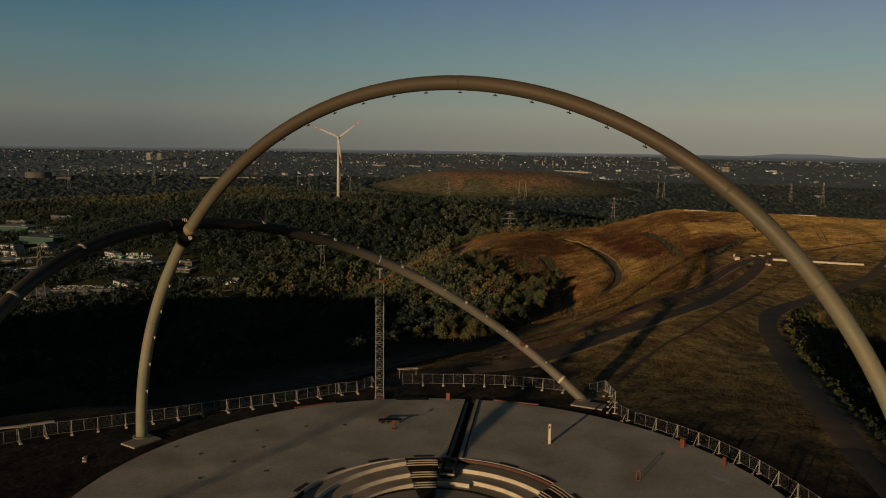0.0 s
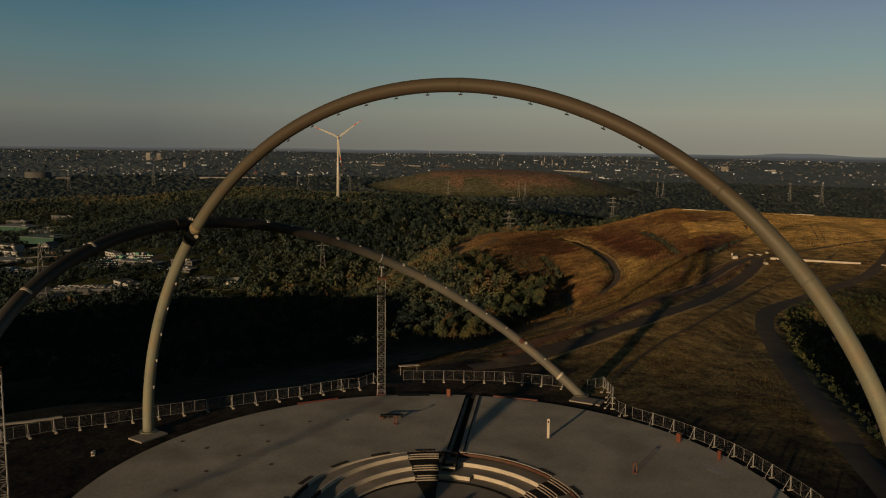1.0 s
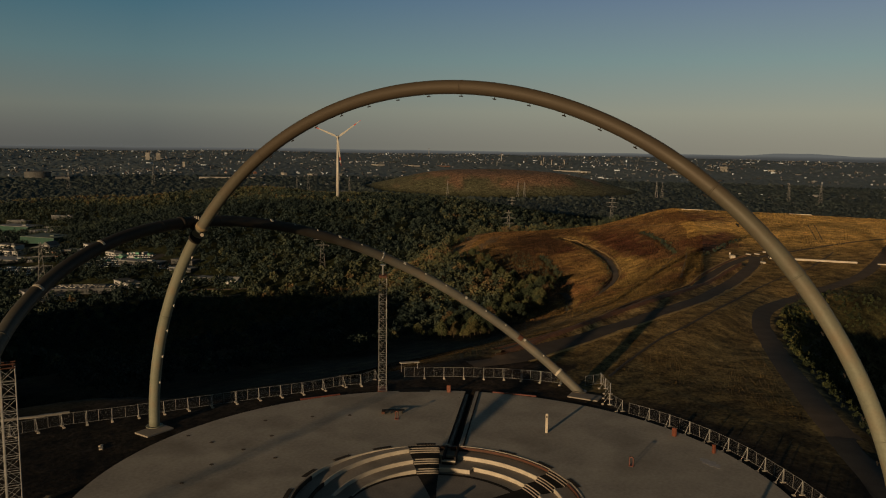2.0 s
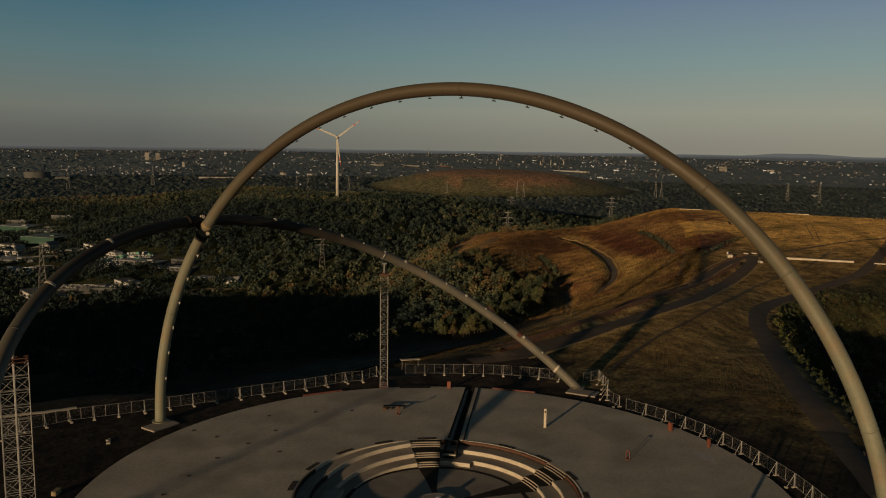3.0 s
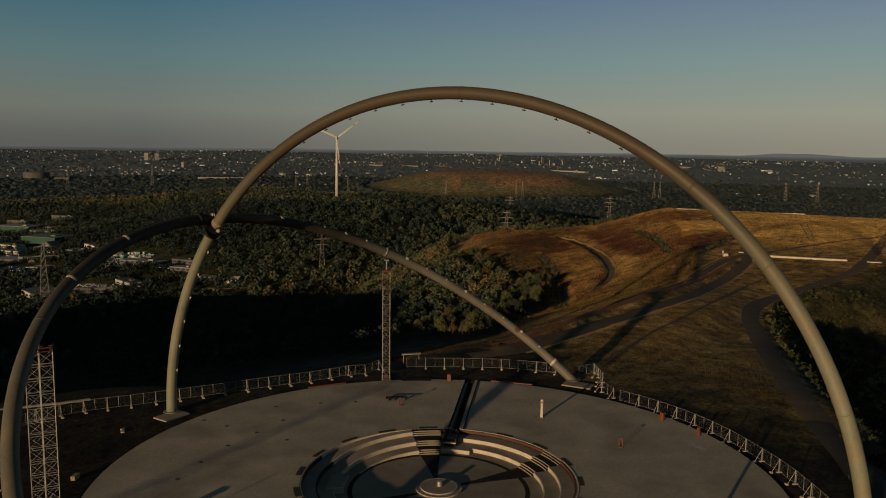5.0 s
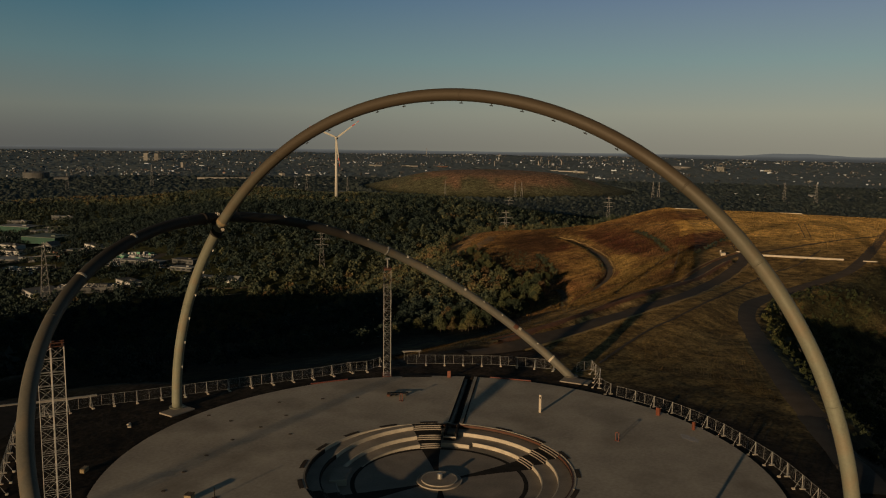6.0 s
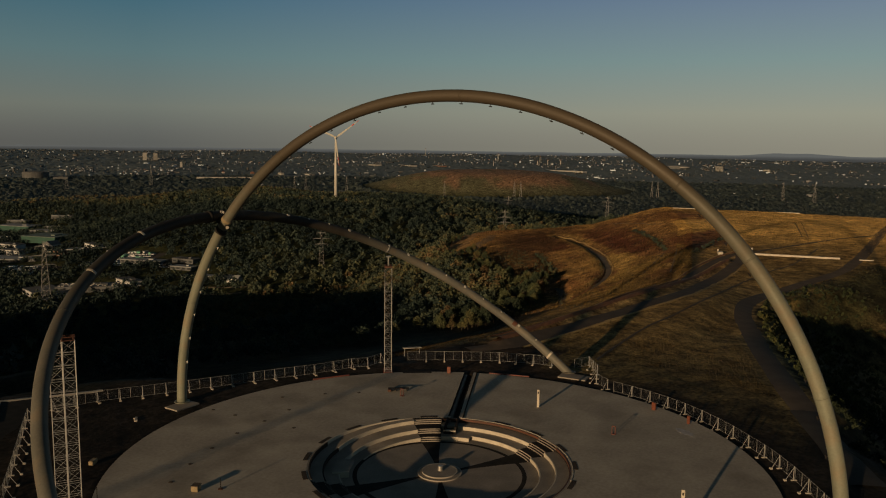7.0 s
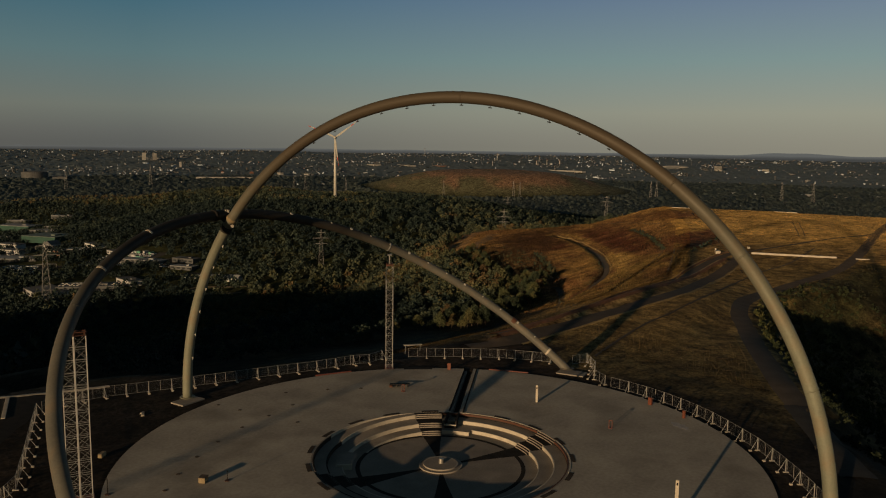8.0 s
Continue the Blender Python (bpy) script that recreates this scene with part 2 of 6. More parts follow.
CAR_PAINT = shade("car_paint", (0.03, 0.03, 0.033), (0.62, 0.66, 0.7), 0.35, 0.2, 0.05, 0.4, 0.0, spread=1.0)
RUBBER = shade("black_rubber", (0.015, 0.015, 0.015), (0.03, 0.03, 0.03), 0.9, 0, 3, 20, 0.1)
LENS = shade("lamp_glass", (0.42, 0.41, 0.37), (0.55, 0.54, 0.49), 0.3, 0.0, 3, 20, 0.0)
YARD_TAR = shade("dark_yard_asphalt", (0.028, 0.028, 0.029), (0.055, 0.054, 0.053), 0.95, 0.0, 0.3, 6, 0.2, 0.01, spec=0.15)
CONTAINER_GREEN = shade("pale_green_paint", (0.05, 0.17, 0.115), (0.11, 0.3, 0.21), 0.5, 0.0, 0.3, 4, 0.05, 0.01, spread=0.6)
HEATHER = shade("red_heather", (0.085, 0.038, 0.022), (0.2, 0.095, 0.05), 0.95, 0.0, 0.5, 4, 0.6, 0.1)
STRAW = shade("dry_straw_grass", (0.2, 0.14, 0.06), (0.42, 0.3, 0.125), 0.95, 0.0, 0.4, 4, 0.6, 0.1)
COVER = painted("land_cover", "cover", scale=0.3, fine=1.6, bump=0.48, depth=0.3, contrast=1.25)
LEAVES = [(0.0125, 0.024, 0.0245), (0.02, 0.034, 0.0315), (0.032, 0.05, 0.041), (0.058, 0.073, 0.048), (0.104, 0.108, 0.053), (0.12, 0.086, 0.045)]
# far leaves greyed and paled: haze is mixed into their colour
FAR_HAZED_LEAVES = [(0.04, 0.06, 0.064), (0.056, 0.078, 0.08), (0.078, 0.1, 0.096), (0.104, 0.122, 0.108)]
HORIZON_HAZED_LEAVES = [(0.098, 0.132, 0.15), (0.125, 0.158, 0.174), (0.15, 0.182, 0.19)]
TREE_LEAVES = [(0.02, 0.031, 0.021), (0.032, 0.046, 0.028), (0.049, 0.064, 0.033), (0.073, 0.085, 0.04), (0.11, 0.102, 0.044), (0.088, 0.06, 0.032)]
LEAF = foliage("tree_leaves", TREE_LEAVES, False)
WOODS = foliage("woods_leaves", LEAVES, True)
# scrub leaves darkened, the roadside slope's shade put into their colour
SCRUB = foliage("dark_scrub_leaves", [(0.007, 0.009, 0.007), (0.012, 0.015, 0.009), (0.022, 0.025, 0.012), (0.05, 0.045, 0.018), (0.09, 0.07, 0.026)], True)
BUSH = foliage("bush_leaves", [(0.006, 0.009, 0.006), (0.012, 0.018, 0.01), (0.022, 0.031, 0.014), (0.045, 0.055, 0.021), (0.085, 0.085, 0.03)], True)
FAR_WOODS = foliage("far_woods_hazed_leaves", FAR_HAZED_LEAVES, True)
HORIZON_WOODS = foliage("horizon_woods_hazed_leaves", HORIZON_HAZED_LEAVES, True)
TOWN = foliage("town_walls", [(0.04, 0.043, 0.047), (0.075, 0.075, 0.075), (0.11, 0.118, 0.13), (0.2, 0.215, 0.235), (0.5, 0.6, 0.72)], True)


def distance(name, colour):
    """Plain far distance behind everything, dimly glowing to stand in for haze."""
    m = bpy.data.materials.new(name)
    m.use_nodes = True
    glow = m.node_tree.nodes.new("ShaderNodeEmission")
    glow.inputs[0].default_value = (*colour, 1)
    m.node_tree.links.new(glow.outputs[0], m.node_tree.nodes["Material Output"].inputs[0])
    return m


HAZE_DISTANCES = [distance("far_haze", (g * 0.98, g * 1.0, g * 0.95)) for g in (0.054, 0.066, 0.08, 0.095, 0.112)]
TUFT = painted("dry_grass", "cover", 0.95, 0.2, 2.0, 0.0, 0.01)


# ---- builders ----
def part(name, bm, material, parent=None, label=""):
    me = bpy.data.meshes.new(name)
    bm.to_mesh(me)
    bm.free()
    me.materials.append(material)
    ob = new(name, me)
    if parent:
        ob.parent = parent
    return tagged(ob, label=label)


def share(ob, m):
    """Another object on the same mesh under the same parent."""
    o = ob.copy()
    scene.collection.objects.link(o)
    o.matrix_basis = m
    return o


def thing(name, m, label, category, group="", kind=""):
    ob = new(name)
    ob.empty_display_size = 0.5
    ob.matrix_basis = m
    return tagged(ob, label, category, group, kind)


def box(bm, x, y, z, sx, sy, sz, turn=0.0, bevel=0.0):
    """A box with the middle of its base at x, y, z."""
    r = bmesh.ops.create_cube(bm, size=1, matrix=pose(x, y, z + sz / 2, 0, 0, turn) @ Matrix.Diagonal((sx, sy, sz, 1)))
    if bevel:
        edges = list({e for v in r["verts"] for e in v.link_edges})
        bmesh.ops.bevel(bm, geom=edges, offset=bevel, segments=1, affect="EDGES")
    return bm


def rod(bm, a, b, r0, r1=None, n=8, caps=True):
    a, b = Vector(a), Vector(b)
    d = b - a
    m = Matrix.Translation((a + b) / 2) @ d.to_track_quat("Z", "Y").to_matrix().to_4x4()
    bmesh.ops.create_cone(bm, cap_ends=caps, segments=n, radius1=r0, radius2=r0 if r1 is None else r1, depth=d.length, matrix=m)
    return bm


def smooth(ob):
    for p in ob.data.polygons:
        p.use_smooth = True
    return ob


def sweep(bm, points, radius, n=20, caps=True):
    """A round pipe along points; its section stays true to the bend."""
    rings = []
    pts = [Vector(p) for p in points]
    up = None
    for i, p in enumerate(pts):
        d = (pts[min(i + 1, len(pts) - 1)] - pts[max(i - 1, 0)]).normalized()
        u = d.orthogonal().normalized() if up is None else (up - d * up.dot(d)).normalized()
        up = u
        v = d.cross(u)
        rings.append([bm.verts.new(p + radius * (math.cos(a) * u + math.sin(a) * v)) for a in (2 * math.pi * k / n for k in range(n))])
    for a, b in zip(rings, rings[1:]):
        for k in range(n):
            bm.faces.new((a[k], a[(k + 1) % n], b[(k + 1) % n], b[k]))
    if caps:
        bm.faces.new(rings[0][::-1])
        bm.faces.new(rings[-1])
    return bm


def ring_sector(bm, r0, r1, z0, z1, a0, a1, step=2.0):
    """A solid piece of a ring between two radii, two heights and two angles in degrees."""
    n = max(1, int(math.ceil((a1 - a0) / step)))
    cols = []
    for k in range(n + 1):
        a = radians(a0 + (a1 - a0) * k / n)
        c, s = math.cos(a), math.sin(a)
        cols.append([bm.verts.new((r * c, r * s, z)) for r, z in ((r0, z0), (r1, z0), (r1, z1), (r0, z1))])
    for p, q in zip(cols, cols[1:]):
        for k in range(4):
            bm.faces.new((p[k], q[k], q[(k + 1) % 4], p[(k + 1) % 4]))
    if a1 - a0 < 359.99:
        bm.faces.new(cols[0])
        bm.faces.new(cols[-1][::-1])
    return bm


def polar(r, a, z=0.0):
    return Vector((r * math.cos(radians(a)), r * math.sin(radians(a)), z))


# ---- lie of the land ----
def ramp(a, b, v):
    t = np.clip((v - a) / (b - a), 0.0, 1.0)
    return t * t * (3 - 2 * t)


def bump(x, y, cx, cy, rx, ry, turn, height, flat):
    c, s = np.cos(np.radians(turn)), np.sin(np.radians(turn))
    u, v = ((x - cx) * c + (y - cy) * s) / rx, (-(x - cx) * s + (y - cy) * c) / ry
    return height * (1 - ramp(flat, 1.0, np.hypot(u, v)))


def smax(a, b, k):
    d = np.clip(0.5 + 0.5 * (a - b) / k, 0, 1)
    return b + (a - b) * d + k * d * (1 - d)


def relief(x, y):
    w = 0
    for f, amp in ((0.011, 1.0), (0.027, 0.45), (0.061, 0.2)):
        w = w + amp * np.sin(x * f + 1.7 * np.sin(y * f * 0.8 + 3 * amp)) * np.sin(y * f * 1.1 + 1.3 * np.sin(x * f * 0.7 + amp))
    return w


def near_line(x, y, pts):
    best = np.full(np.shape(x), 1e9)
    for (ax, ay), (bx, by) in zip(pts, pts[1:]):
        dx, dy = bx - ax, by - ay
        t = np.clip(((x - ax) * dx + (y - ay) * dy) / (dx * dx + dy * dy), 0, 1)
        best = np.minimum(best, np.hypot(x - ax - t * dx, y - ay - t * dy))
    return best

GULLY = ((-188, -57.2), (-196, -57.6), (-201, -55.9), (-209, -54.3), (-216, -52.4), (-229, -53.2), (-245, -55.6), (-259, -60), (-283, -69.3), (-315, -83), (-340, -96.7), (-372, -118), (-394, -137))
TERRACE = ((-250, -81), (-269, -90), (-294, -103), (-309, -112), (-326, -122))
LOOP = ((-226, -75.6), (-230, -74.5), (-228, -71), (-221, -67), (-207, -61.2), (-197, -58))
UPPER = ((-362, -78.5), (-341, -66.7), (-319, -56.5), (-299, -48.8), (-266, -36.6))
BANK = ((-60, -20), (-96.2, -16.0), (-115.6, -13.9), (-153.2, -9.7), (-199.6, -8.6), (-237, -6))


def ground_height(x, y):
    x, y = np.asarray(x, float), np.asarray(y, float)
    r = np.hypot(x, y)
    far = np.hypot(x, y)
    plain = -96 + 4 * relief(x * 0.25, y * 0.25) + (91 - 8 * ramp(30, 8, np.degrees(np.arctan2(-y, -x)))) * ramp(1700, 4750, far)
    plain = plain + bump(x, y, -850, -640, 620, 520, 35, 55, 0.12)      # wooded tip with the wind turbine
    plain = plain + bump(x, y, -912, -1127, 470, 330, 321, 31, 0.3)     # its lower shoulder
    plain = plain + bump(x, y, -2038, -955, 470, 400, -55, 56, 0.3)   # bare tip farther off
    turn = np.degrees(np.arctan2(x, -y))
    rim = 54.5 + 19 * ramp(42, 0, np.abs(turn - 18)) - 7 * ramp(-86, -66, turn) * ramp(-2, -18, turn)
    mound = -0.2 - np.interp(r - rim, [0, 2, 20, 196], [0, 0.8, 11, 106])
    spine = 60 - 0.1 * (y + 60)                                          # the tip goes on to the south
    crest = np.interp(-y, [40, 92, 120, 150, 220, 300, 375, 433, 490, 570, 720], [-1, -1, 1, 4, -5, -19, -26, -30, -36, -62, -98])
    body = crest - np.interp(np.abs(x - spine) - 38, [0, 6, 220], [0, 1.5, 100]) - np.interp(y + 60, [0, 60], [0, 60])
    mound = smax(mound, body, 2.0)
    top = np.interp(-x, [40, 58, 84, 110, 150, 190, 255, 340, 430], [-0.2, -0.25, -1.7, -3.5, -5.2, -6, -3, 0.3, 3.0])
    south = np.interp(-x, [50, 110, 190, 255, 330, 430], [-26, -16, -12, -26, -42, -78])
    north = np.interp(-x, [50, 70, 90, 120, 150, 172, 200, 255, 300], [40.5, 34.6, 29.5, 22, 17.6, 17.8, 36, 52, 90])
    top = top + np.interp(-x, [58, 86, 104, 124, 140, 161, 205, 235], [0, 1.0, 1.9, 2.7, 2.8, 2.1, 0.4, 0]) * ramp(16, 4, y) * ramp(-30, -16, y)     # saddle of the meadow
    ridge = top - np.interp(south - y, [0, 8, 48, 75, 130, 150, 215, 280], [0, 1.5, 14, 18, 24, 29, 66, 100])
    ridge = ridge - np.interp(y - north, [0, 3, 25, 60, 180], [0, 1.5, 16, 37, 97])
    ridge = ridge - np.interp(-x - 425, [0, 15, 260], [0, 2, 97]) - np.interp(x + 40, [0, 100], [0, 90])
    ridge = ridge + 0.5 * relief(x * 1.5, y * 1.5) * ramp(-60, -120, x) + (0.04 + 0.11 * ramp(2, 14, south - y)) * relief(x * 14, y * 14 + 3) * ramp(-56, -80, x)
    ridge = ridge - (2.1 + 0.6 * relief(x * 9, y * 9)) * np.exp(-(near_line(x, y, GULLY) / 3.3) ** 2) - 1.0 * np.exp(-(near_line(x, y, TERRACE) / 2.5) ** 2) - 1.6 * np.exp(-(near_line(x, y, LOOP) / 2.6) ** 2) - 0.8 * np.exp(-(near_line(x, y, UPPER) / 2.2) ** 2)
    ridge = ridge + 0.9 * np.exp(-(near_line(x, y, BANK) / 1.8) ** 2)
    z = smax(smax(ridge, mound, 0.25), plain, 14.0)
    return np.where(r < rim - 0.5, -0.2, z)


def height(x, y):
    return float(ground_height(x, y))


def south_edge(x):
    return np.interp(-x, [50, 110, 190, 255, 330, 430], [-26, -16, -12, -26, -42, -78])


def north_edge(x):
    return np.interp(-x, [50, 70, 90, 120, 150, 172, 200, 255, 300], [40.5, 34.6, 29.5, 22, 17.6, 17.8, 36, 52, 90])


RIDGE_ROAD = ((-52, -23), (-60, -17.5), (-72.7, -15.1), (-93.7, -11.4), (-112.9, -8.4), (-146.9, -3.6), (-198.7, -3.4), (-237, -2), (-258, -4))
FOOTPATH = ((-58, 1), (-72.5, 0.7), (-94.8, 1.0), (-111.8, 2.8), (-146.7, 4.8), (-191.7, 5.6), (-223, 10), (-248, 17), (-287, 22))
LOWER_TRACK = ((-66.2, -22.6), (-80.7, -19.3), (-107.8, -15.9), (-130.3, -13.9), (-165.8, -11.3), (-212.4, -11.7), (-247, -9), (-262, -5))


def zone(x, y, poly, soft, wobble=0.0):
    """1 inside a patch of ground, 0 outside, with an uneven edge."""
    inside = np.zeros(np.shape(x), bool)
    for (ax, ay), (bx, by) in zip(poly, poly[1:] + poly[:1]):
        if ay != by:
            inside ^= ((ay > y) != (by > y)) & (x < (bx - ax) * (y - ay) / (by - ay) + ax)
    d = near_line(x, y, poly + poly[:1])
    return ramp(-soft, soft, np.where(inside, d, -d) + wobble * soft)


RED_UPPER = ((-390, -121), (-412, -116), (-390, -95), (-334, -66), (-285, -47), (-272, -53), (-299, -71), (-338, -92))
RED_LOWER = ((-370, -155), (-396, -153), (-393, -139), (-339, -97), (-328, -113), (-330, -122), (-309, -131))
RED_EAST = ((-302, -42), (-326, -35), (-339, -26), (-315, -19), (-269, -20), (-263, -31))
RED_TOP = ((-391, -78), (-407, -68), (-408, -48), (-383, -35), (-360, -33), (-358, -56))
GOLD_BOWL = ((-325, -112), (-332, -94), (-293, -75), (-250, -59), (-223, -54), (-224, -62), (-250, -79))
GOLD_EAST = ((-293, -70), (-281, -60), (-246, -47), (-231, -47), (-246, -54))
RUST_FOOT = ((-246, -77), (-219, -54), (-203, -58), (-222, -67))
OLIVE_BANK = ((-237, -50), (-242, -45), (-262, -36), (-225, -29), (-205, -32), (-194, -45), (-206, -53))
LOOP_MOUND = ((-168, -62), (-219, -70), (-213, -66), (-199, -61), (-160, -54))
BROWN_WEST = ((-300, -143), (-395, -176), (-426, -162), (-425, -130), (-378, -121), (-346, -117), (-325, -125))
BROWN_CREST = ((-426, -132), (-412, -60), (-376, -62), (-366, -93), (-395, -121))
SCRUB_BANK = ((-297, -140), (-352, -153), (-320, -118), (-252, -82), (-249, -94), (-280, -119))


def bend_line(x):
    return np.interp(-x, [6, 33, 64, 92, 126, 145, 169, 194, 224, 250], [51, 42.3, 32.5, 25.5, 17.5, 14, 14, 19, 29, 36])


def cover_colour(x, y):
    """Base colours of the land: cinder soil, dry grass, heather, wood floor, fields; some shade and haze laid in."""
    z = ground_height(x, y)
    r = np.hypot(x, y)
    n1, n2, n3 = relief(x * 4, y * 4), relief(x * 1.3 + 40, y * 1.3), relief(x * 11, y * 11 + 9)
    c = np.empty(x.shape + (3,))
    c[:] = (0.035, 0.042, 0.016)                                   # wood floor and scrub

    def lay(colour, amount):
        a = np.clip(amount, 0, 1)[..., None]
        c[:] = c * (1 - a) + np.array(colour) * a

    ridge = (x < -30) & (x > -450) & (y < north_edge(x) + 30) & (z > -30)
    lay((0.31, 0.2, 0.07), ridge * ramp(-32, -22, z))
    lay((0.16, 0.12, 0.045), ridge * (0.5 + 0.5 * n1) * 0.7)
    lay((0.74, 0.485, 0.162), ridge * ramp(-270, -330, x) * (0.75 + 0.3 * n1))       # pale dry grass on the far plateau
    flank = ridge & (y < south_edge(x) - 4)
    n4 = relief(x * 23 + 5, y * 23)
    lay((0.235, 0.13, 0.062), flank * ramp(-170, -230, x) * (0.75 + 0.4 * n2))      # brown heather
    lay((0.42, 0.28, 0.1), flank * ramp(-160, -210, x) * ramp(0.5, 1.0, n1 + 0.6 * n3) * 0.6)
    # BROWN_WEST is brown heather, darkened further for the shade of trees
    for poly, colour, soft, speck in ((RED_UPPER, (0.125, 0.05, 0.03), 4, 0.1), (RED_LOWER, (0.135, 0.055, 0.033), 5, 0.25), (RED_EAST, (0.145, 0.06, 0.034), 4, 0.15), (RED_TOP, (0.19, 0.092, 0.044), 5, 0.3),
                                      (GOLD_BOWL, (0.52, 0.33, 0.12), 6, 0.5), (GOLD_EAST, (0.75, 0.53, 0.18), 5, 0.35), (RUST_FOOT, (0.33, 0.165, 0.07), 4, 0.3), (OLIVE_BANK, (0.27, 0.19, 0.065), 6, 0.35),
                                      (LOOP_MOUND, (0.3, 0.17, 0.07), 3, 0.2), (BROWN_WEST, (0.088, 0.05, 0.026), 7, 0.3), (BROWN_CREST, (0.2, 0.11, 0.05), 7, 0.4), (SCRUB_BANK, (0.115, 0.075, 0.034), 8, 0.5)):
        lay(colour, ridge * zone(x, y, poly, soft, 1.3 * n3 + 0.8 * n4) * np.clip(1.0 - speck * (0.6 + n4 + 0.6 * n3), 0.1, 1))
    lay((0.4, 0.275, 0.1), flank * np.exp(-((near_line(x, y, GULLY) - 4.4) / 1.3) ** 2) * np.clip(0.5 + 0.6 * n3 + 0.3 * n4, 0, 1))
    lay((0.065, 0.047, 0.028), flank * np.exp(-(near_line(x, y, GULLY) / 2.6) ** 2))
    for line in (LOOP, UPPER):
        lay((0.05, 0.038, 0.02), ridge * np.exp(-(near_line(x, y, line) / 2.0) ** 2) * 0.85)
    lay((0.06, 0.048, 0.022), flank * np.exp(-(near_line(x, y, TERRACE) / 2.4) ** 2) * 0.8)
    lay((0.09, 0.075, 0.03), flank * ramp(-235, -165, x) * ramp(-0.2, 0.6, n3 + 0.5 * n4) * 0.6)
    lay((0.33, 0.222, 0.08), ((x < -30) & (x > -200) & (y > -12) & (y < 30) & (r > 52)) * 0.75)
    lay((0.045, 0.034, 0.018), ((y > north_edge(x) + 3) & (x < -20) & (x > -420) & (z > -60)) * np.clip(0.7 + 0.5 * n3, 0, 1))
    beyond = (y > bend_line(x) + 3) & (x > -256) & (x < -4) & (y < 150)
    lay((0.08, 0.05, 0.025), beyond * np.clip(0.85 + 0.3 * n3, 0, 1))
    lay((0.135, 0.108, 0.042), beyond * ramp(0.1, 0.7, n1 + 0.5 * n4))
    lay((0.13, 0.062, 0.03), beyond * ramp(0.2, 0.8, relief(x * 6 + 9, y * 6) + 0.4 * n3) * 0.6)
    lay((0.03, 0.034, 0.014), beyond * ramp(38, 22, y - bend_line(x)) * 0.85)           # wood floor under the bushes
    lay((0.3, 0.22, 0.08), beyond * np.exp(-((y - bend_line(x) - 6.5) / 2.2) ** 2) * np.clip(0.4 + 0.7 * n4, 0, 1) * ramp(-120, -150, x))
    # north slope blackened nearer the plaza to paint in its shade
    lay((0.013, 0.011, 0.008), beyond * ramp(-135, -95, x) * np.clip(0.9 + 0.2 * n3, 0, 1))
    # the tip's south slope blackened, its shade put into the ground colour
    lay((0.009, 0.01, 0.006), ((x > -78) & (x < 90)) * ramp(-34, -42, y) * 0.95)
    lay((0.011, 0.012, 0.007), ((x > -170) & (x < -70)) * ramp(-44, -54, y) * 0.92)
    lay((0.115, 0.092, 0.038), ramp(82, 56, r) * ((x < -20) & (y > -30)) * 0.8)
    d_bank, d_road, d_low = near_line(x, y, BANK), near_line(x, y, RIDGE_ROAD), near_line(x, y, LOWER_TRACK)
    lay((0.2, 0.085, 0.045), ridge * np.exp(-(d_bank / 2.2) ** 2) * np.clip(0.8 + 0.5 * n4, 0, 1))
    lay((0.42, 0.29, 0.12), ridge * np.exp(-((d_bank - 2.7) / 0.8) ** 2) * np.clip(0.6 + 0.7 * n4, 0, 1))
    lay((0.36, 0.25, 0.105), ridge * np.exp(-((d_road - 3.2) / 0.7) ** 2) * np.clip(0.45 + 0.7 * n4, 0, 1) * (x < -62))
    lay((0.4, 0.28, 0.115), ridge * np.exp(-((d_low - 3.0) / 0.9) ** 2) * np.clip(0.5 + 0.7 * n4, 0, 1))
    lay((0.075, 0.05, 0.025), ridge * np.exp(-((d_low - 5.2) / 1.1) ** 2) * np.clip(0.4 + 0.7 * n4, 0, 1))
    d_foot = near_line(x, y, FOOTPATH)
    lay((0.32, 0.23, 0.09), ridge * np.exp(-((d_foot - 1.5) / 0.5) ** 2) * np.clip(0.4 + 0.6 * n4, 0, 1))
    lay((0.06, 0.045, 0.022), ridge * np.exp(-(d_foot / 0.7) ** 2) * np.clip(0.6 + 0.6 * n4, 0, 1))
    lay((0.055, 0.045, 0.021), ramp(70, 50, r) * ramp(4, 18, y) * (x < -10) * 0.85)
    lay((0.012, 0.011, 0.008), ramp(-52, -36, x) * ramp(36.5, 41, y))          # ground north of the road's end blackened as if in shade
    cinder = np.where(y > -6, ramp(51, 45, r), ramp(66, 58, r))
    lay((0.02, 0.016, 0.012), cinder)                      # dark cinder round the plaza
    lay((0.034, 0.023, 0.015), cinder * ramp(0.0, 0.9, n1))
    tip = bump(x, y, -2038, -955, 470, 400, -55, 1.0, 0.3)
    lay((0.125, 0.125, 0.075), ramp(0.12, 0.3, tip))
    lay((0.25, 0.155, 0.1), ramp(0.58, 0.85, tip + 0.3 * relief(x * 2.2, y * 2.2)))
    field = (r > 1500) & (tip < 0.1)
    lay((0.06, 0.065, 0.03), field * ramp(0.2, 0.5, n2))
    lay((0.12, 0.1, 0.06), field * ramp(0.75, 1.0, relief(x * 0.9 + 7, y * 0.9)))
    # far ground paled with distance, haze put into its colour
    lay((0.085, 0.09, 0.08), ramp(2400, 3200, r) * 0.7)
    return np.clip(c, 0.005, 1)


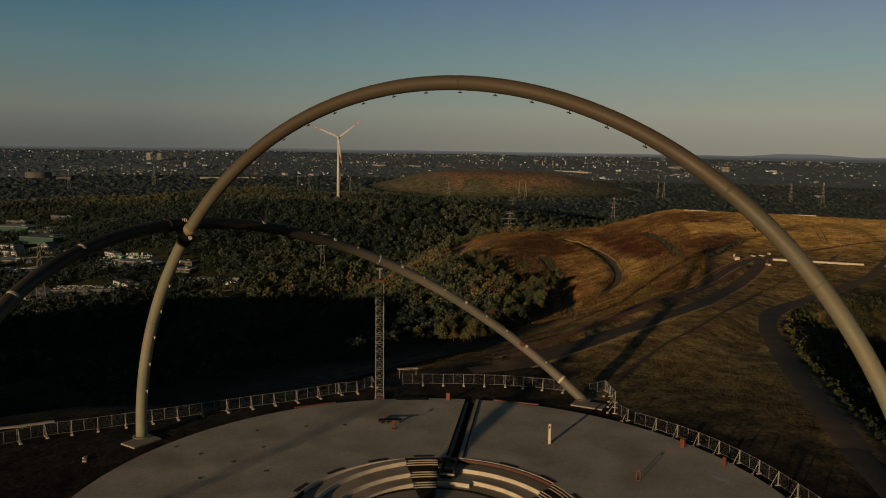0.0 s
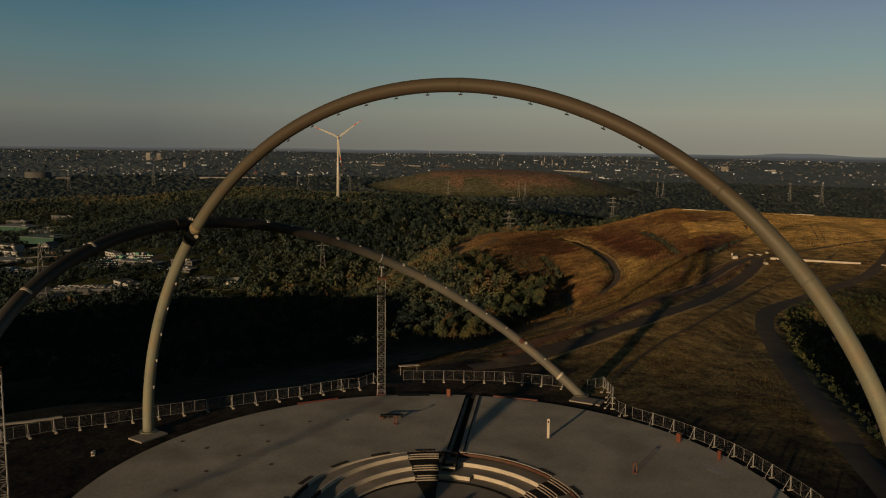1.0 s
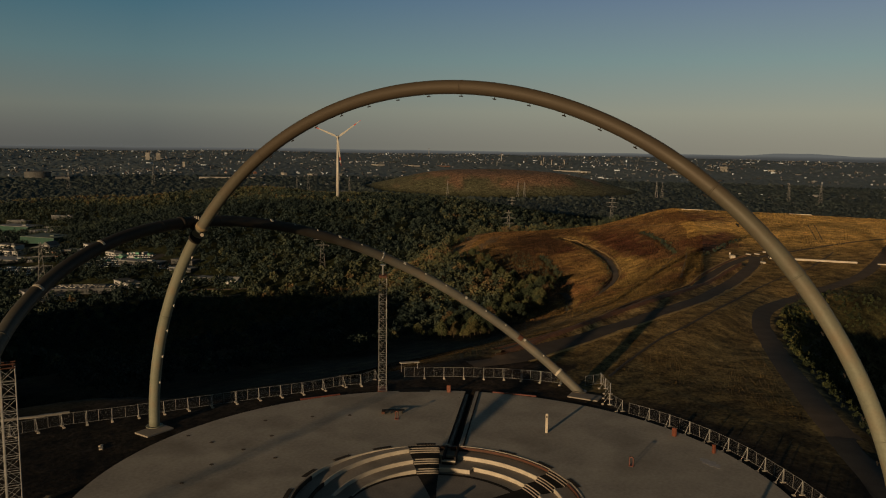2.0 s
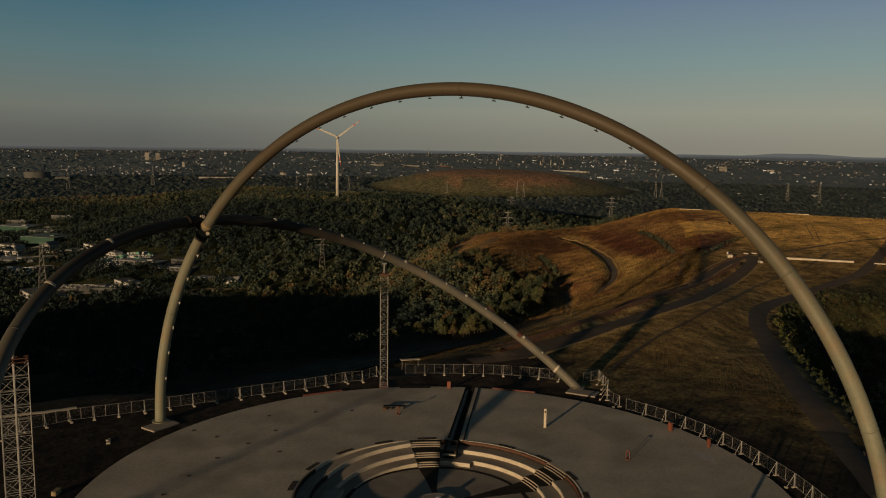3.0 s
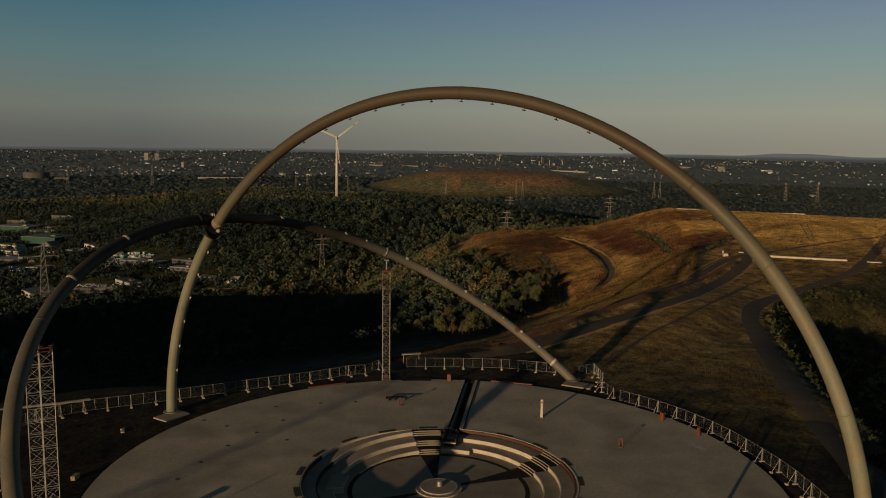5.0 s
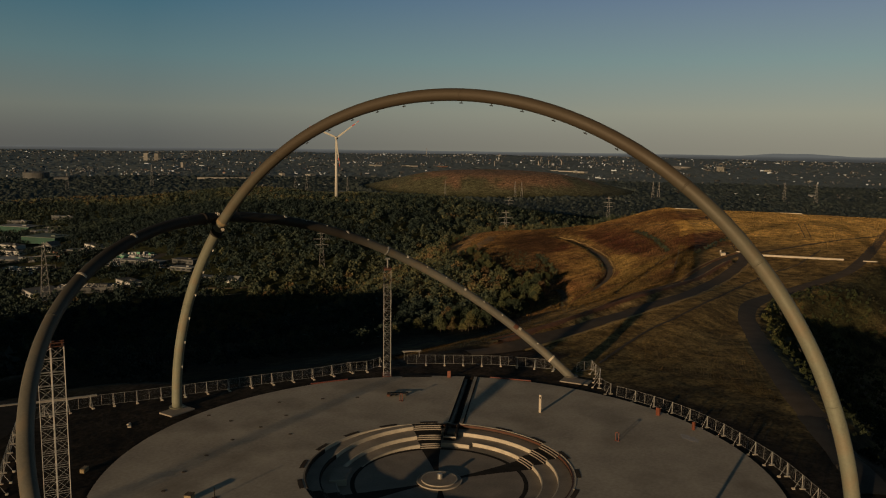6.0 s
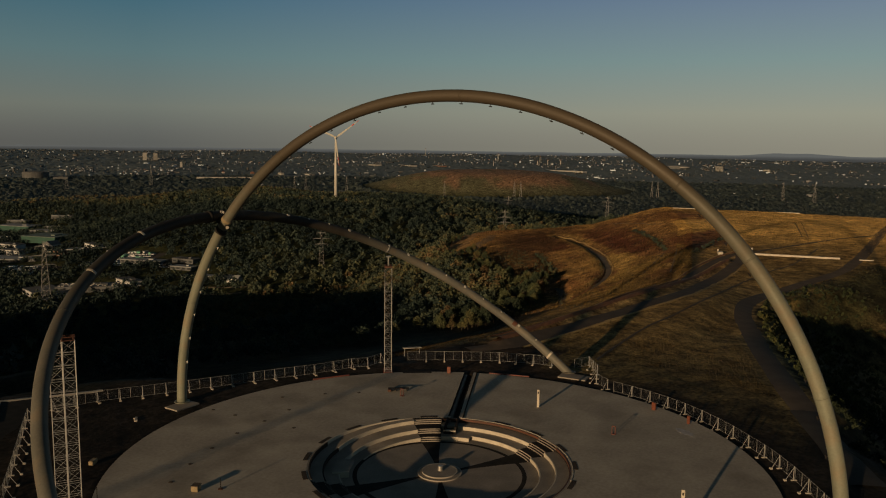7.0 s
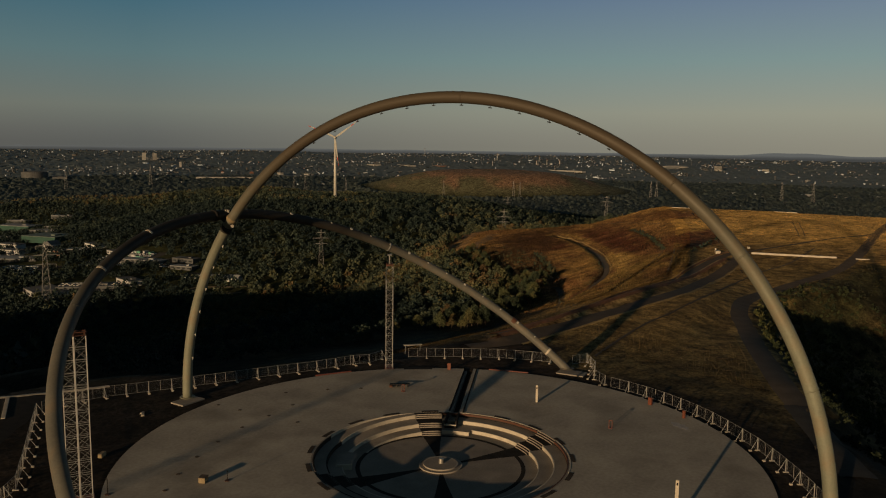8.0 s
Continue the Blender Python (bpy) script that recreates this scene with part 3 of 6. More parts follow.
def mesh_from_arrays(name, co, faces, material, attribute=None, values=None, floats=None, is_smooth=False):
    """co: n x 3; faces: m x k, all of one size."""
    me = bpy.data.meshes.new(name)
    k = faces.shape[1]
    me.vertices.add(len(co))
    me.vertices.foreach_set("co", np.ascontiguousarray(co, np.float32).ravel())
    me.loops.add(faces.size)
    me.loops.foreach_set("vertex_index", np.ascontiguousarray(faces, np.int32).ravel())
    me.polygons.add(len(faces))
    me.polygons.foreach_set("loop_start", np.arange(0, faces.size, k, dtype=np.int32))
    me.polygons.foreach_set("loop_total", np.full(len(faces), k, np.int32))
    if is_smooth:
        me.polygons.foreach_set("use_smooth", np.ones(len(faces), bool))
    if values is not None:
        at = me.attributes.new(attribute, "FLOAT_COLOR", "POINT")
        at.data.foreach_set("color", np.column_stack([values, np.ones(len(co))]).astype(np.float32).ravel())
    if floats is not None:
        at = me.attributes.new(attribute, "FLOAT", "POINT")
        at.data.foreach_set("value", floats.astype(np.float32))
    me.update()
    me.validate()
    me.materials.append(material)
    return new(name, me)


angles = np.radians(np.concatenate([np.arange(172, 248, 0.25), np.arange(248, 532, 2.0)]))
radii = np.concatenate([[36.0, 39.0], np.arange(39.4, 120, 1.5), np.arange(120, 480, 2.4), 480 * 1.021 ** np.arange(0, 111)])
ga, gr = np.meshgrid(angles, radii)
gx, gy = gr * np.cos(ga), gr * np.sin(ga)
gz = ground_height(gx, gy)
gz[0] = -2.6
gz[1] = -0.5
na, nr = len(angles), len(radii)
idx = np.arange(na * nr).reshape(nr, na)
nxt = np.roll(idx, -1, axis=1)
quads = np.stack([idx[:-1], idx[1:], nxt[1:], nxt[:-1]], -1).reshape(-1, 4)
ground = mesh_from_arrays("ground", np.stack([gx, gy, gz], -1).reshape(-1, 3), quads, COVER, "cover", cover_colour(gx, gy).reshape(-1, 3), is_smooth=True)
tagged(ground, "spoil tip with dry grass, heather and wooded plain to the horizon", "ground", kind="structure")


def ribbon(name, pts, width, material, label, lift=0.14, step=4.0):
    """A road or track that follows the land."""
    p = np.array(pts, float)
    t = np.arange(len(p))
    seg = np.hypot(*np.diff(p, axis=0).T).sum()
    u = np.linspace(0, len(p) - 1, max(4, int(seg / step)))
    k = np.clip(u.astype(int), 0, len(p) - 2)
    f = (u - k)[:, None]
    g = lambda i: p[np.clip(i, 0, len(p) - 1)]
    q = 0.5 * ((2 * g(k)) + (-g(k - 1) + g(k + 1)) * f + (2 * g(k - 1) - 5 * g(k) + 4 * g(k + 1) - g(k + 2)) * f ** 2
               + (-g(k - 1) + 3 * g(k) - 3 * g(k + 1) + g(k + 2)) * f ** 3)
    d = np.gradient(q, axis=0)
    d /= np.hypot(*d.T)[:, None]
    s = np.stack([-d[:, 1], d[:, 0]], 1)
    rows_ = []
    for o in np.linspace(-0.5, 0.5, 5):
        w = width * o * (1 + 0.08 * np.sin(u * 5 + o * 9) + (0.35 * np.sin(u * 13 + 4 * o) * np.sin(u * 29) if width < 2 else 0))
        xy = q + s * w[:, None]
        rows_.append(np.column_stack([xy, ground_height(*xy.T) + (lift if abs(o) < 0.5 else -0.05)]))
    co = np.stack(rows_, 1).reshape(-1, 3)
    i = np.arange(len(q) * 5).reshape(-1, 5)
    f4 = np.stack([i[:-1, :-1], i[:-1, 1:], i[1:, 1:], i[1:, :-1]], -1).reshape(-1, 4)
    ob = mesh_from_arrays(name, co, f4, material, is_smooth=True)
    return tagged(ob, label, "road", kind="structure")


ribbon("road_bend", [(-46, 38), (-64, 32.5), (-92, 25.5), (-126, 17.5), (-145, 14), (-169, 14), (-194, 19), (-224, 29), (-250, 36), (-296, 41), (-382, 48), (-420, 55)], 5.0, ASPHALT, "grey asphalt service road bending over the dry tip")
# same road in a darker asphalt that stands in for shade
ribbon("road_start", [(-20, 47), (-31, 43), (-46.2, 37.9)], 5.0, YARD_TAR, "asphalt start of the service road, darkened as if in shade")
ribbon("road_ridge", RIDGE_ROAD, 5.0, ASPHALT, "grey asphalt road along the ridge")
ribbon("track_lower", LOWER_TRACK, 4.0, ASPHALT, "worn asphalt track below the ridge road")
ribbon("track_gully", GULLY[:-2], 2.4, TRACK, "gravel track curving down the heather slope")
ribbon("track_loop", LOOP, 2.6, TRACK, "dark track looping into the hollow")
ribbon("wheel_rut", [(-376, 4.5), (-346, 9), (-319, 13.2)], 0.6, TRACK, "dark wheel rut in the dry grass")
ribbon("wheel_rut", [(-377, 7.5), (-347, 11.6), (-320, 15.6)], 0.5, TRACK, "dark wheel rut in the dry grass")
ribbon("footpath_meadow", FOOTPATH, 0.7, TRACK, "trodden footpath through dry grass")
ribbon("track_upper", UPPER + ((-240, -34), (-215, -33)), 1.0, TRACK, "gravel track on the upper slope")
ribbon("path_slope", [(-262, -31), (-231, -25), (-208, -21)], 0.8, GRAVEL, "short pale path down from the plateau")
ribbon("path_top", [(-408, -107), (-391, -89), (-364, -68), (-348, -52), (-352, -42), (-380, -30)], 0.9, GRAVEL, "pale trodden path along the plateau edge")
ribbon("road_plateau", [(-255, -4), (-268, 0), (-293, 12), (-311, 22), (-336, 40), (-352, 46)], 2.6, ASPHALT, "asphalt road across the far plateau")
ribbon("track_clearing", [(-335, -170), (-345, -172), (-376, -179), (-405, -186)], 9.0, GRAVEL, "bare gravel clearing at the wood's edge")
ribbon("track_plain", [(-418, -428), (-409, -437), (-402, -450), (-402, -463), (-405, -474), (-414, -474), (-424, -452), (-434, -436)], 4.0, GRAVEL, "pale gravel road in the woods")


def beside(pts, d):
    """The same line, d metres to its left."""
    p = np.array(pts, float)
    g = np.gradient(p, axis=0)
    g /= np.hypot(*g.T)[:, None]
    return np.column_stack([p[:, 0] - g[:, 1] * d, p[:, 1] + g[:, 0] * d])


for line, d, w, lift, mat, name, label in ((BANK, 0.0, 1.5, 0.45, HEATHER, "bank_verge", "low bank of reddish heather beside the road"), (BANK, 1.3, 0.5, 0.25, STRAW, "grass_verge", "strip of pale dry grass beside the road"),
                                           (RIDGE_ROAD[1:], -3.0, 0.6, 0.25, STRAW, "grass_verge", "strip of pale dry grass beside the road"), (LOWER_TRACK, 2.6, 0.8, 0.3, HEATHER, "bank_verge", "low bank of reddish heather beside the track"),
                                           (LOWER_TRACK, 3.4, 0.5, 0.25, STRAW, "grass_verge", "strip of pale dry grass beside the track"), (GULLY, -1.9, 0.6, 0.3, STRAW, "grass_verge", "strip of pale dry grass beside the gully"),
                                           (GULLY, 1.9, 0.5, 0.25, HEATHER, "bank_verge", "low bank of heather beside the gully")):
    tagged(ribbon(name, beside(line, d), w, mat, label, lift, 1.6), category="verge")


# ---- plaza ----
R_PLAZA, R_RIM = 40.1, 16.4
SLOT = 201.8
SLOT_HALF = 1.62


def plaza_floor():
    bm = bmesh.new()
    rs = [R_RIM, 17, 18.5, 21, 24, 28, 32, 36, 39, R_PLAZA]
    n = 240
    top, low = [], []
    for r in rs:
        hw = math.asin(SLOT_HALF / r)
        row = []
        for k in range(n + 1):
            a = radians(SLOT) + hw + (2 * math.pi - 2 * hw) * k / n
            row.append((r * math.cos(a), r * math.sin(a)))
        top.append([bm.verts.new((x, y, 0.0)) for x, y in row])
        low.append([bm.verts.new((x, y, -0.7)) for x, y in row] if r in (rs[0], rs[-1]) else None)
    for a, b in zip(top, top[1:]):
        for k in range(n):
            bm.faces.new((a[k], b[k], b[k + 1], a[k + 1]))
    for k in range(n):
        bm.faces.new((top[-1][k], low[-1][k], low[-1][k + 1], top[-1][k + 1]))
        bm.faces.new((top[0][k + 1], low[0][k + 1], low[0][k], top[0][k]))
    ob = part("plaza_floor", bm, CONCRETE)
    return tagged(ob, "round grey-brown concrete plaza, stained, with a sunken forum", "plaza", kind="structure")


plaza_floor()
WEDGES = (31.5, 145.2, 215.8, 327.4)
HALF = 7.4
RISERS = (16.08, 14.4, 12.45)
LEVELS = (0.0, -0.5, -1.0, -1.5)


def arc_block(bm, ra, rb, r_out, low, za, zb, a0, a1, step=2.0):
    """A solid arc whose inner edge runs from radius ra to rb and whose top falls from za to zb between two angles."""
    n = max(1, int(math.ceil((a1 - a0) / step)))
    cols = []
    for k in range(n + 1):
        u = k / n
        a = radians(a0 + (a1 - a0) * u)
        c, s = math.cos(a), math.sin(a)
        r, z = ra + (rb - ra) * u, za + (zb - za) * u
        out = r + 0.16 if r_out is None else r_out
        cols.append([bm.verts.new((q * c, q * s, h)) for q, h in ((r, low if low > -9 else z - 0.52), (out, low if low > -9 else z - 0.52), (out, z), (r, z))])
    for p, q in zip(cols, cols[1:]):
        for k in range(4):
            bm.faces.new((p[k], q[k], q[(k + 1) % 4], p[(k + 1) % 4]))
    bm.faces.new(cols[0])
    bm.faces.new(cols[-1][::-1])
    return bm


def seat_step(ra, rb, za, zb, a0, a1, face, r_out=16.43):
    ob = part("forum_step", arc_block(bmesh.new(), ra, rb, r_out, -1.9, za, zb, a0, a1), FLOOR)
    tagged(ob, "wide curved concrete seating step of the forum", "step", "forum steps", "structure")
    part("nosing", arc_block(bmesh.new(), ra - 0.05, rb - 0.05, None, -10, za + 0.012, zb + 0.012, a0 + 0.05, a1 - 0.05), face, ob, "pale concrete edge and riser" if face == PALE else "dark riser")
    # dark strip that paints shade along the foot of rusty risers
    if face == CORTEN:
        part("shadow_band", arc_block(bmesh.new(), ra - 0.07, rb - 0.07, None, za - 0.5, za - 0.3, zb - 0.3, a0 + 0.05, a1 - 0.05), BASALT, ob, "dark band painted as shade at the riser's foot")


def between_wedges(a0, a1):
    """Splits the angles a0 to a1 into stretches outside the dark wedges."""
    cuts, a = [], a0
    for w in sorted(w + k for w in WEDGES for k in (-360, 0, 360)):
        if w + HALF <= a0 or w - HALF >= a1:
            continue
        if w - HALF > a:
            cuts.append((a, w - HALF))
        a = max(a, w + HALF)
    if a < a1:
        cuts.append((a, a1))
    return cuts


forum = tagged(part("forum_floor", ring_sector(bmesh.new(), 0.01, 12.6, -1.9, -1.5, 0, 360, 3), FLOOR), "dull grey floor of the sunken forum", "floor", kind="structure")
part("floor_ring", ring_sector(bmesh.new(), 10.3, 10.85, -1.52, -1.494, 0, 360, 2), BASALT, forum, "black ring inlaid in the floor")
for w in WEDGES:
    bm = bmesh.new()
    for k in range(10):
        ra, rb = 2.6 + 0.98 * k, 2.6 + 0.98 * (k + 1)
        half = HALF * (0.55 + 0.45 * min(ra / 11, 1))
        ring_sector(bm, ra, rb, -1.53, -1.491, w - half, w + half, 3)
    part("dark_wedge", bm, BASALT, forum, "black basalt wedge in the floor")
# even steps all round but for the spiral ramps beside the first wedge
SPIRAL = (WEDGES[2] + HALF, 277.0)
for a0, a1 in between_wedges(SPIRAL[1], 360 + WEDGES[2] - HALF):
    # risers on the shaded side made black to paint in their shade
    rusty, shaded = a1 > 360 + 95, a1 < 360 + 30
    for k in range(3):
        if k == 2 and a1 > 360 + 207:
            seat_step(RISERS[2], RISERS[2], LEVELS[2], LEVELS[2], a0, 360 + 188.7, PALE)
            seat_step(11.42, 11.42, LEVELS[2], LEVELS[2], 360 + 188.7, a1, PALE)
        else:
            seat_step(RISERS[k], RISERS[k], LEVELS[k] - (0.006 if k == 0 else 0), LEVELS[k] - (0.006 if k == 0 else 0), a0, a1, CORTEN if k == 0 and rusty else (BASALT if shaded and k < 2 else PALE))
for (ra, rb), za, zb in (((15.38, 14.42), -0.006, -0.5), ((12.93, 12.45), -0.5, -1.0), ((11.04, 10.6), -1.0, -1.49)):
    seat_step(ra, rb, za, zb, *SPIRAL, PALE)
part_rim = part("rim_riser", ring_sector(bmesh.new(), 16.3, 16.46, -0.9, 0.006, *SPIRAL), PALE)
tagged(part_rim, "thin pale concrete kerb above the spiral ramp", "kerb", "forum rim", "structure")
for a0, a1 in between_wedges(100, 199):
    ob = part("kerb_line", ring_sector(bmesh.new(), 16.36, 16.5, -0.1, 0.045, a0, a1), PALE)
    tagged(ob, "thin pale kerb round the forum", "kerb", "forum rim", "structure")
# three small steps at each riser of the dark wedges, dark landings between
for w in WEDGES:
    radii_ = (15.4, 12.95, 11.05) if w == WEDGES[2] else RISERS
    for k, r in enumerate(radii_):
        for j in range(3):
            z = LEVELS[k] - 0.167 * j
            inner = r + 0.3 - 0.3 * j
            ob = part("stair_step", ring_sector(bmesh.new(), inner, 16.43, -1.88, z - (0.008 if z == 0 else 0), w - HALF, w + HALF), BASALT)
            tagged(ob, "dark basalt stair step down into the forum", "step", "forum stairs", "structure")
            # riser in paler stone than its tread, to paint in sunlight
            part("riser", ring_sector(bmesh.new(), inner - 0.03, inner + 0.03, z - 0.165, z - 0.012, w - HALF + 0.1, w + HALF - 0.1), FLOOR, ob, "grey riser, paled as if sunlit")
for k in range(18):
    a = 214.7 + 20.15 * k
    if a > 214.7 + 342:
        break
    ob = part("rim_plate", ring_sector(bmesh.new(), 16.5, 17.08, -0.05, 0.03, a - 4.3, a + 4.3, 3.0), PLATE)
    tagged(ob, "dark flat stone plate set along the forum's rim", "paving plate", "rim plates", "structure")

ramp_ob = tagged(part("forum_ramp", arc_block(bmesh.new(), 11.3, 11.3, 13.3, -1.5, -0.95, -0.78, 286, 307), FLOOR), "concrete ramp block beside the forum steps", "ramp", kind="structure")
part("ramp_edge", arc_block(bmesh.new(), 11.25, 11.25, 13.35, -1.5, -0.76, -0.76, 307, 307.7), PALE, ramp_ob, "pale concrete edge")

dais = thing("central_dais", pose(0, 0, -1.5), "round two-tier stone dais with a steel stud", "dais")
part("lower_tier", rod(bmesh.new(), (0, 0, 0), (0, 0, 0.18), 2.75, 2.7, 64), FLOOR, dais)
part("upper_tier", rod(bmesh.new(), (0, 0, 0.18), (0, 0, 0.36), 2.2, 2.15, 64), FLOOR, dais)
part("lower_lip", ring_sector(bmesh.new(), 2.62, 2.78, 0.1, 0.186, 0, 360), CONCRETE, dais, "pale worn lip")
part("upper_lip", ring_sector(bmesh.new(), 2.08, 2.23, 0.28, 0.366, 0, 360), CONCRETE, dais, "pale worn lip")
part("stud", rod(bmesh.new(), (-0.1, 0.05, 0.36), (-0.1, 0.05, 0.95), 0.34, 0.3, 24), BRASS, dais, "round dull steel stud")


def slot():
    m = pose(0, 0, 0, 0, 0, SLOT)
    ob = thing("sight_trench", m, "narrow dark sunken trench between grey concrete copings", "trench", kind="structure")
    part("trench_floor", box(bmesh.new(), 26.1, 0.22, -1.6, 27.2, 1.3, 0.75), BASALT, ob, "dark trench floor")
    for y, w in ((0.98, 0.24), (-0.54, 0.24)):
        part("side_wall", box(bmesh.new(), 26.0, y, -1.7, 27.0, w, 1.74, bevel=0.02), BASALT, ob)
    part("ledge", box(bmesh.new(), 28.0, 0.66, -1.0, 24.2, 0.4, 0.78, bevel=0.02), FLOOR, ob, "worn grey inner ledge")
    for y, w, z in ((1.365, 0.51, 0.0), (-0.88, 0.42, 0.06), (-1.45, 0.35, 0.0)):
        part("coping", box(bmesh.new(), 28.3, y, z - 0.75, 23.6, w, 0.75, bevel=0.015), CONCRETE, ob, "worn concrete coping")
    part("kerb_strip", box(bmesh.new(), 28.3, -1.185, -0.6, 23.4, 0.17, 0.7, bevel=0.02), BASALT, ob, "dark raised strip")
    for y in (1.07, -0.65):
        part("channel_edge", box(bmesh.new(), 28.3, y, 0.03, 23.4, 0.06, 0.05), PALE, ob, "pale channel edge")
    part("end_block", box(bmesh.new(), 12.6, 0.25, -1.4, 0.3, 1.75, 0.8, bevel=0.03), BASALT, ob, "dark end wall")
    part("end_lip", box(bmesh.new(), 12.55, 0.28, -0.6, 0.42, 1.8, 0.16, bevel=0.02), PALE, ob, "pale concrete lip")
    part("rim_lip", box(bmesh.new(), 16.5, 1.1, 0.03, 0.35, 0.95, 0.1, bevel=0.02), PALE, ob, "pale concrete lip")
    return ob


slot()


# ---- arches ----
R_MERIDIAN, R_EQUATOR, TILT, TURN = 45.0, 46.84, 38.27, 0.30
EQUATOR_AT = Vector((0.3, 0.1, -0.2))
PIPE = 0.72


def on_meridian(a, r=R_MERIDIAN):
    return Vector((0, -r * math.cos(radians(a)), r * math.sin(radians(a))))


def on_equator(a, r=R_EQUATOR):
    c, s, t = math.cos(radians(a)), math.sin(radians(a)), radians(TILT)
    v = Vector((r * c, -r * s * math.cos(t), r * s * math.sin(t)))
    v.rotate(Euler((0, 0, radians(TURN))))
    return v + EQUATOR_AT


def arch(name, where, label, joints, clips, clip_side, plates, clip_size, steel):
    ob = thing(name, pose(0, 0, 0), label, "arch")
    smooth(part("pipe", sweep(bmesh.new(), [where(a) for a in np.linspace(-0.3, 180.3, 121)], PIPE, 28), steel, ob))
    for a in joints:
        smooth(part("joint_collar", sweep(bmesh.new(), [where(a - 0.12), where(a + 0.12)], PIPE + 0.014, 28), steel, ob, "welded joint collar"))
    for a in clips:
        p = where(a)
        d = (where(a + 0.2) - where(a - 0.2)).normalized()
        out = clip_side(p, d)
        q = p + out * (PIPE - 0.04)
        bm = bmesh.new()
        if clip_size > 0.1:
            wide = clip_size * (1.5 if round((a - 106.7) / 4.87) % 3 == 0 else 0.8)
            side = d.cross(out)
            m = Matrix((d, side, out)).transposed().to_4x4()
            m.translation = q
            bmesh.ops.create_cube(bm, size=1, matrix=m @ Matrix.Translation((0, 0, 0.05)) @ Matrix.Diagonal((wide * 2, wide * 2, 0.14, 1)))
        else:
            rod(bm, q, q + out * 0.24, 0.04, 0.04, 6)
            rod(bm, q + out * 0.24 - d * 0.2, q + out * 0.24 + d * 0.2, clip_size, clip_size, 6)
        part("marker", bm, LENS if clip_size > 0.1 or a < 36 else BASALT, ob, "small marker stud")
    for a, turn in plates:
        p = where(a)
        bm = bmesh.new()
        c = Vector((p.x, p.y, 0)) * 0.975 + Vector((1.0 if abs(p.y) > 20 else 0.7, 1.5 if abs(p.x) > 20 else 0.0, 0))
        box(bm, c.x, c.y, -0.3, *((4.2, 2.8) if abs(p.y) > 20 else (2.8, 4.9)), 0.3, turn, 0.04)
        part("base_plate", bm, FLOOR, ob, "pale concrete base plate")
        bm = bmesh.new()
        rod(bm, (p.x, p.y, 0.05), (p.x, p.y, 0.14), 1.15, 1.15, 28)
        part("foot_flange", bm, steel, ob)
    return ob


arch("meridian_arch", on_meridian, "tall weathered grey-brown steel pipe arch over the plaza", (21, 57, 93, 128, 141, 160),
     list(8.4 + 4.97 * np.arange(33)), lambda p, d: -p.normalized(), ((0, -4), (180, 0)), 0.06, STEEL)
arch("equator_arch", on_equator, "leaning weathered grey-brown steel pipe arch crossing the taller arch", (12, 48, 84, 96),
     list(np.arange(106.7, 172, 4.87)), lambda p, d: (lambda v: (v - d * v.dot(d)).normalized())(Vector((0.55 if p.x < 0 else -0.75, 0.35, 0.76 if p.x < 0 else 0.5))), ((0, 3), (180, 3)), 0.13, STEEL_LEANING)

def patch_band(a, w, start, span, material, label):
    """A plate bent round part of the leaning pipe."""
    bm = bmesh.new()
    rows_ = []
    for aa in (a - w, a + w):
        p, d = on_equator(aa), (on_equator(aa + 0.2) - on_equator(aa - 0.2)).normalized()
        u = (Vector((0, 0, 1)) - d * d.z).normalized()
        v = d.cross(u)
        rows_.append([[bm.verts.new(p + r * (math.cos(b) * u + math.sin(b) * v)) for b in np.radians(np.linspace(start, start + span, 13))] for r in (PIPE - 0.02, PIPE + 0.05)])
    (a_in, a_out), (b_in, b_out) = rows_
    for k in range(12):
        bm.faces.new((a_out[k], a_out[k + 1], b_out[k + 1], b_out[k]))
        bm.faces.new((a_in[k], a_out[k], a_out[k + 1], a_in[k + 1]))
        bm.faces.new((b_in[k], b_out[k], b_out[k + 1], b_in[k + 1]))
    return tagged(part("arch_band", bm, material), label, "band", "arch bands")


for a, start, span in ((57.5, -20, 95), (71.5, -10, 75)):
    patch_band(a, 0.2, start, span, PALE, "pale band part of the way round the leaning arch")
patch_band(174.3, 0.22, -170, 340, PALE, "pale bare steel band near the arch's foot")
patch_band(164.2, 0.5, -60, 150, CORTEN, "rust patch on the leaning arch")

joint = thing("arch_clamp", pose(0, 0, 0), "dark steel clamp joining the two arches where they cross", "clamp")
cm, ce = on_meridian(38.0), on_equator(90)
smooth(part("meridian_collar", sweep(bmesh.new(), [on_meridian(36.1), on_meridian(37.2)], PIPE + 0.09, 28), BASALT, joint, "dark steel collar"))
smooth(part("meridian_collar", sweep(bmesh.new(), [on_meridian(38.7), on_meridian(39.3)], PIPE + 0.07, 28), TIMBER, joint, "pale yellow collar"))
for s in (-1, 1):
    smooth(part("equator_collar", sweep(bmesh.new(), [on_equator(90 + s * 1.3), on_equator(90 + s * 2.0)], PIPE + 0.1, 28), BASALT, joint, "dark steel collar"))
part("pin", rod(bmesh.new(), cm, ce, 0.5, 0.5, 20), BASALT, joint)
part("stub_pipe", rod(bmesh.new(), (0.0, -35.3, 27.5), (0.62, -34.35, 27.38), 0.27, 0.27, 18), BASALT, joint, "dark stub of pipe")
part("stub_cap", rod(bmesh.new(), (0.62, -34.35, 27.38), (0.7, -34.23, 27.365), 0.23, 0.23, 18), PALE, joint, "pale end of the stub")
